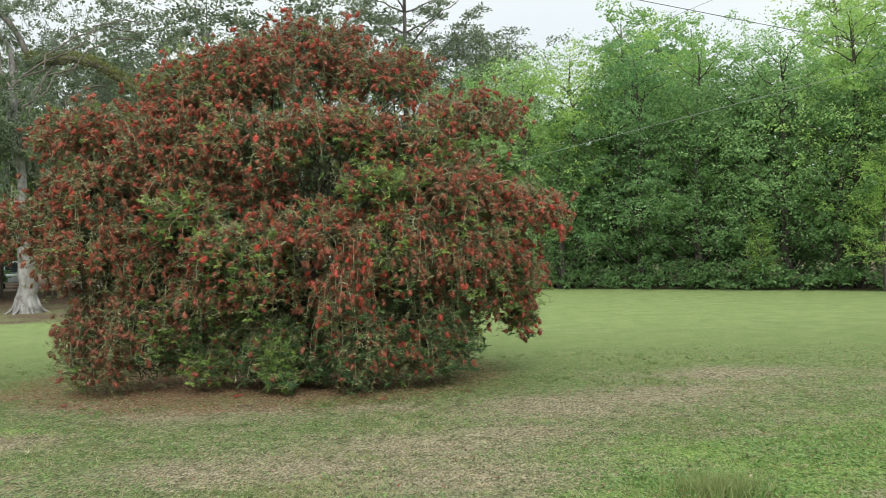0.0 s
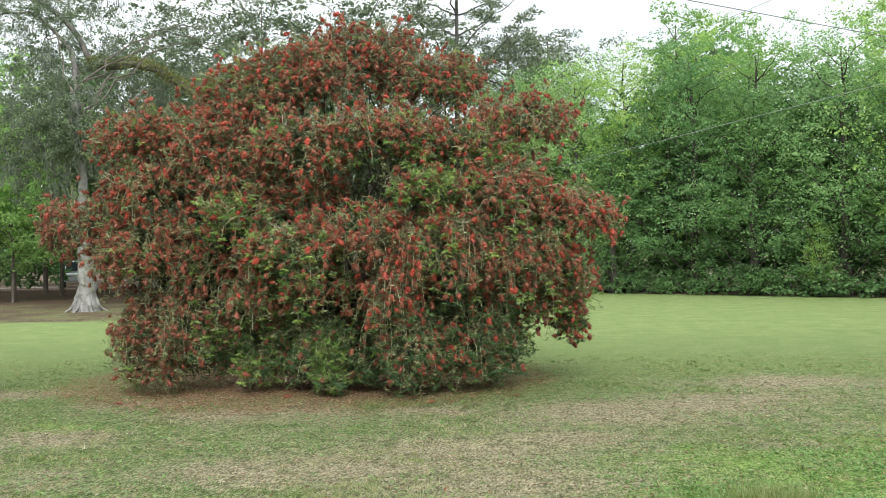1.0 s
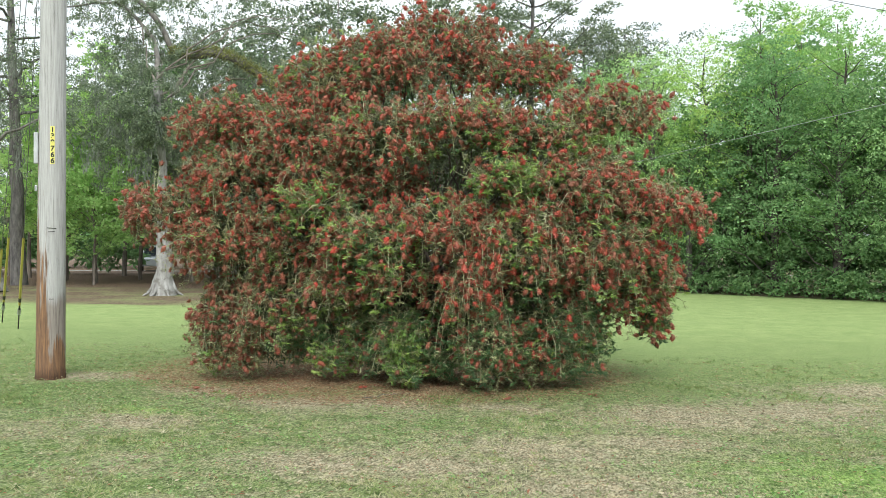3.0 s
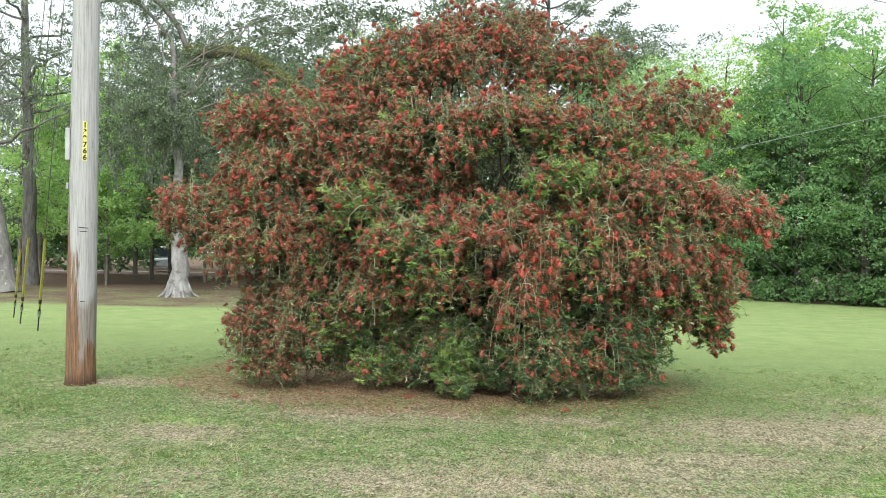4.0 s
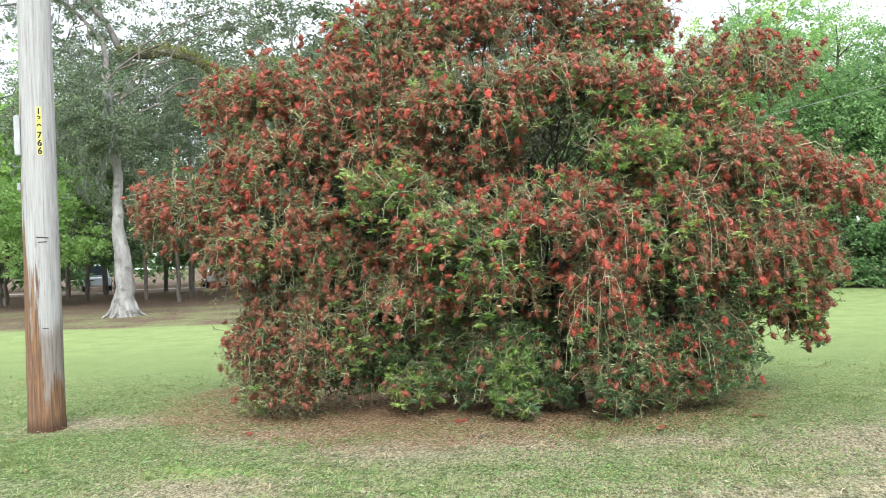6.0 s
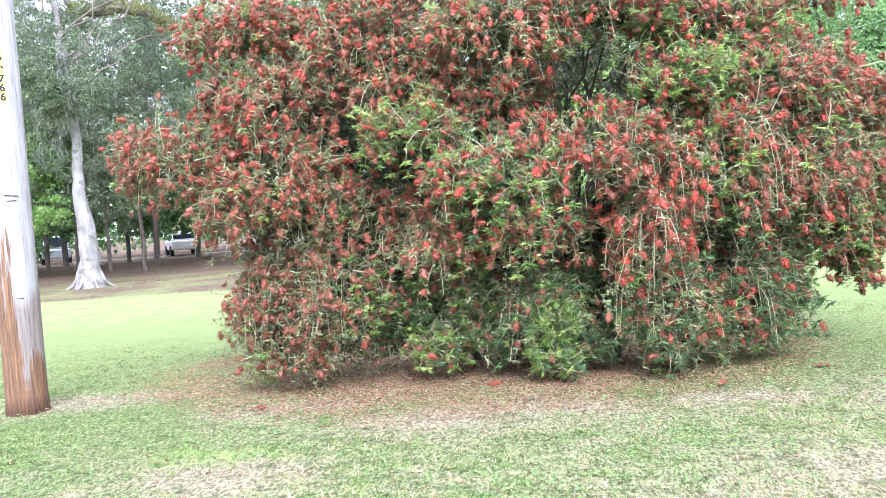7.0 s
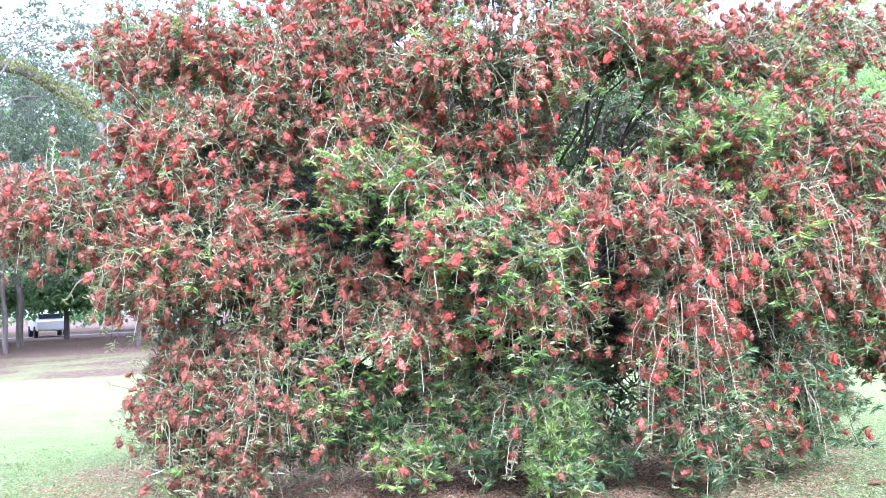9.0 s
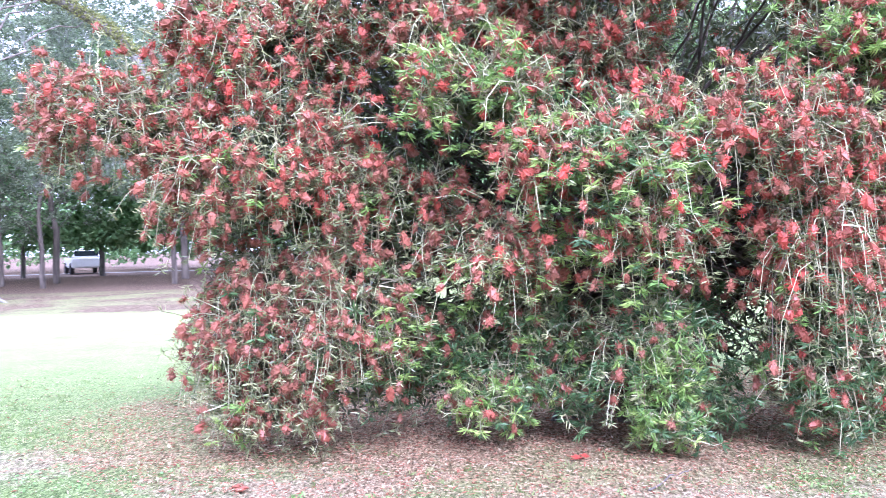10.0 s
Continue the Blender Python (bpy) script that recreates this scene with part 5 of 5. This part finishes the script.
# ---- parked vehicles far off ----
def parked_car(name, label, x, y, turn, paint, tall):
    car = thing(name, label, "car", (x, y, 0))
    car.matrix_basis = Matrix.Translation((x, y, 0)) @ Matrix.Rotation(radians(turn), 4, "Z")
    bm = box(4.4, 1.75, 0.62, 0.1)
    ob = part("body", bm, paint, car)
    ob.location = (0, 0, 0.68)
    bm = box(2.3, 1.6, tall, 0.12)
    for v in bm.verts:
        if v.co.z > 0:
            v.co.x *= 0.78
            v.co.y *= 0.86
    ob = part("cabin", bm, paint, car)
    ob.location = (-0.3, 0, 0.95 + tall / 2)
    for yy in (-0.76, 0.76):
        ob = part("side_window", box(1.6, 0.05, tall * 0.6, 0.02), GLASS_DARK, car)
        ob.location = (-0.3, yy * 1.02, 1.0 + tall / 2)
    for xx, tilt in ((0.8, -18), (-1.4, 18)):
        ob = part("windscreen", box(0.05, 1.35, tall * 0.7, 0.02), GLASS_DARK, car)
        ob.matrix_local = Matrix.Translation((xx, 0, 1.0 + tall / 2)) @ pose(0, 0, 0, 0, tilt, 0)
    for xx in (-1.4, 1.4):
        for yy in (-0.82, 0.82):
            bm = bmesh.new()
            bmesh.ops.create_cone(bm, cap_ends=True, segments=18, radius1=0.34, radius2=0.34, depth=0.22)
            bmesh.ops.bevel(bm, geom=bm.edges[:], offset=0.02, segments=1, affect="EDGES")
            ob = part("wheel", bm, RUBBER, car)
            ob.matrix_local = Matrix.Translation((xx, yy, 0.34)) @ pose(0, 0, 0, 90, 0, 0)


parked_car("white_car", "white car parked on the gravel drive", -25.2, 58.6, 119, CAR_WHITE, 0.45)
parked_car("silver_van", "silver van parked behind the trees", -34.6, 59.6, 122, CAR_SILVER, 0.9)


# ---- small things on the ground ----
def in_litter(x, y):
    return ((x + 2.85) / 2.5) ** 2 + ((y - 11.3) / 1.95) ** 2


def grass():
    """Tufts of the near turf, a few blades each; thin where the ground is dry or littered."""
    r = np.random.default_rng(81)
    n = 62000
    x = r.uniform(-11.5, 8.5, n)
    y = 4.6 + 13.5 * r.random(n) ** 1.4
    clump = np.sin(x * 3.1 + 1.7 * np.sin(y * 2.3)) * np.sin(y * 2.9 + 1.3 * np.sin(x * 1.9))
    keep = (r.random(n) < (0.6 + 0.5 * clump) * np.where(y - 0.28 * x < 9.4, 0.6, 1.0)) & (in_litter(x, y) + r.normal(0, 0.35, n) > 0.95) & (worn_at(x, y) + r.normal(0, 0.9, n) > 0.6) & (r.random(n) < np.interp(y, [9.0, 14.0], [1.0, 0.0]))
    x, y = x[keep], y[keep]
    per = 8
    j = np.repeat(np.arange(len(x)), per)
    n = len(j)
    base = np.stack([x[j] + r.normal(0, 0.02, n), y[j] + r.normal(0, 0.02, n), np.full(n, -0.02)], -1)
    tall = r.uniform(0.7, 1.25, len(x)) * np.where(worn_at(x, y) < 2.0, 0.7, 1.0)
    ln = r.uniform(0.035, 0.07, n) * tall[j]
    way = r.normal(0, 0.8, (n, 3))
    way[:, 2] = np.abs(way[:, 2]) * 0.5 + 0.4
    way = unit(way)
    side = unit(np.cross(way, sphere_ways(n, r))) * r.uniform(0.0022, 0.0045, n)[:, None]
    tip = base + way * ln[:, None]
    v = np.stack([base - side, base + side, tip], 1).reshape(-1, 3)
    # one taller unmown clump by the verge
    m = 900
    tuft = np.stack([1.5 + r.normal(0, 0.16, m), 6.12 + r.normal(0, 0.09, m), np.full(m, -0.02)], -1)
    rise = unit(r.normal(0, 0.45, (m, 3)) * [1, 1, 0.2] + [0, 0, 1.0])
    edge = unit(np.cross(rise, sphere_ways(m, r))) * 0.0035
    v = np.concatenate([v, np.stack([tuft - edge, tuft + edge, tuft + rise * r.uniform(0.07, 0.17, (m, 1))], 1).reshape(-1, 3)])
    # straw-coloured tufts among the green ones, more of them towards the verge
    tone = np.clip(r.beta(1.6, 2.6, len(x)) + np.where(y - 0.28 * x < 9.4, 0.1, -0.1), 0, 1)
    me = toned(mesh_of("grass", v, np.arange(3 * (n + m), dtype=np.int32).reshape(-1, 3), BLADE), np.repeat(np.concatenate([np.clip(tone[j] + r.normal(0, 0.08, n), 0, 1), r.uniform(0.25, 0.62, m)]), 3))
    tagged(new("grass", me), "short mown grass with dry blades", "grass", kind="stuff")


grass()


def litter():
    """Fallen leaves and faded flower bits, thick under the bush, thin on the turf."""
    r = np.random.default_rng(83)
    n1, n2 = 26000, 9000
    a, d = r.uniform(0, 2 * np.pi, n1), r.random(n1) ** 0.6 * 1.15 + np.abs(r.normal(0, 0.08, n1))
    x = np.concatenate([-2.85 + 2.5 * d * np.cos(a), r.uniform(-9, 6, n2)])
    y = np.concatenate([11.3 + 1.95 * d * np.sin(a), r.uniform(5, 13, n2)])
    n = n1 + n2
    base = np.stack([x, y, r.uniform(0.004, 0.018, n)], -1)
    way = np.stack([r.normal(size=n), r.normal(size=n), r.normal(0, 0.12, n)], -1)
    ln = r.uniform(0.014, 0.04, n)
    way, side = unit(way), unit(np.cross(unit(way), [0, 0, 1.0])) * (ln * r.uniform(0.08, 0.22, n))[:, None]
    mid, tip = base + way * (ln * 0.5)[:, None] + [0, 0, 0.004], base + way * ln[:, None]
    v = np.stack([base, mid + side, tip, mid - side], 1).reshape(-1, 3)
    ob = new("leaf_litter", mesh_of("leaf_litter", v, np.arange(4 * n, dtype=np.int32).reshape(-1, 4), LITTER))
    tagged(ob, "brown and tan fallen leaves under the bush", "leaf litter", kind="stuff")


litter()


def straw():
    """Dry clippings and pale leaf bits scattered over the near turf."""
    r = np.random.default_rng(87)
    n = 34000
    x, y = r.uniform(-9, 7, n), 4.8 + 8.5 * r.random(n)
    keep = r.random(n) < np.where(worn_at(x, y) < 1.5, 1.0, np.where(y - 0.28 * x < 9.4, 0.6, 0.3))
    x, y = x[keep], y[keep]
    n = len(x)
    base = np.stack([x, y, r.uniform(0.004, 0.03, n)], -1)
    ln = r.uniform(0.014, 0.038, n)
    v, f = leaves(base, np.stack([r.normal(size=n), r.normal(size=n), r.normal(0, 0.25, n)], -1), ln, ln * r.uniform(0.14, 0.4, n), 0.05, r, 0.6)
    tagged(new("dry_clippings", mesh_of("dry_clippings", v, f, STRAW)), "pale dry clippings scattered over the turf", "clippings", kind="stuff")


straw()


def fallen_spike(x, y, turn):
    sv, sf = spike_mesh(90 + int(turn))
    ob = new("fallen_flower", mesh_of("fallen_flower", np.concatenate([sv, sv * [0.8, 0.8, 0.9] + [0.05, 0.01, 0]]), np.concatenate([sf, sf + len(sv)]), FLOWER_SINGLE))
    ob.matrix_basis = Matrix.Translation((x, y, 0.012)) @ pose(0, 0, 0, 0, 0, turn) @ Matrix.Diagonal((1, 1, 0.4, 1)) @ pose(0, 0, 0, 90, 0, 0)
    tagged(ob, "fallen red flower spike lying on the litter", "flower", "fallen flowers")


fallen_spike(-2.64, 9.88, 20)
fallen_spike(-1.0, 9.53, 75)
fallen_spike(-4.3, 9.5, 130)
fallen_spike(-0.2, 10.0, 200)


def weeds():
    """Low broad-leaved weeds in the turf: a few loose patches."""
    r = np.random.default_rng(91)
    pairs = []
    for x, y, spread, n in ((-4.5, 8.46, 0.15, 70), (-3.95, 8.3, 0.12, 30), (-4.05, 9.35, 0.05, 22), (-3.75, 9.05, 0.08, 24), (1.25, 6.9, 0.07, 24), (2.4, 7.1, 0.4, 760), (1.25, 6.4, 0.28, 480), (1.65, 6.15, 0.25, 380), (3.3, 7.6, 0.4, 520), (-2.4, 7.5, 0.1, 30), (0.6, 6.7, 0.06, 25)):
        base = np.stack([x + r.normal(0, spread, n), y + r.normal(0, spread * 0.6, n), np.full(n, -0.01)], -1)
        ln = r.uniform(0.022, 0.05, n)
        pairs.append(leaves(base, sphere_ways(n, r) * [1, 1, 0.3] + [0, 0, 0.3], ln, ln * 0.42, 0.12, r))
    # clover and small rosettes all over the thin turf
    m = 9000
    x, y = r.uniform(-9, 6, m), 4.9 + 5.6 * r.random(m)
    keep = (np.sin(x * 2.3 + 1.9 * np.sin(y * 1.7)) * np.sin(y * 3.1 + x) > -0.1) & (worn_at(x, y) > 0.7) & (in_litter(x, y) > 1.1)
    k = np.repeat(np.flatnonzero(keep), 4)
    base = np.stack([x[k] + r.normal(0, 0.012, len(k)), y[k] + r.normal(0, 0.012, len(k)), r.uniform(0.0, 0.025, len(k))], -1)
    ln = r.uniform(0.012, 0.026, len(k))
    pairs.append(leaves(base, sphere_ways(len(k), r) * [1, 1, 0.2], ln, ln * 0.7, 0.1, r, 0.8))
    v, f = join(*pairs)
    tagged(new("weeds", mesh_of("weeds", v, f, WEED)), "low broad-leaved green weeds in the turf", "weeds", kind="stuff")


weeds()


def dead_twig(points, radius):
    p = curve_path(points, 8, 0.006, 4)
    v, f = tubes(p[None], np.linspace(radius, radius * 0.4, 8)[None], 6)
    tagged(new("dead_twig", mesh_of("dead_twig", v, f, LIMB_GREY, True)), "dry grey twig lying on the litter", "twig")


dead_twig([(-2.42, 9.28, 0.008), (-2.25, 9.5, 0.014), (-2.12, 9.62, 0.01)], 0.005)
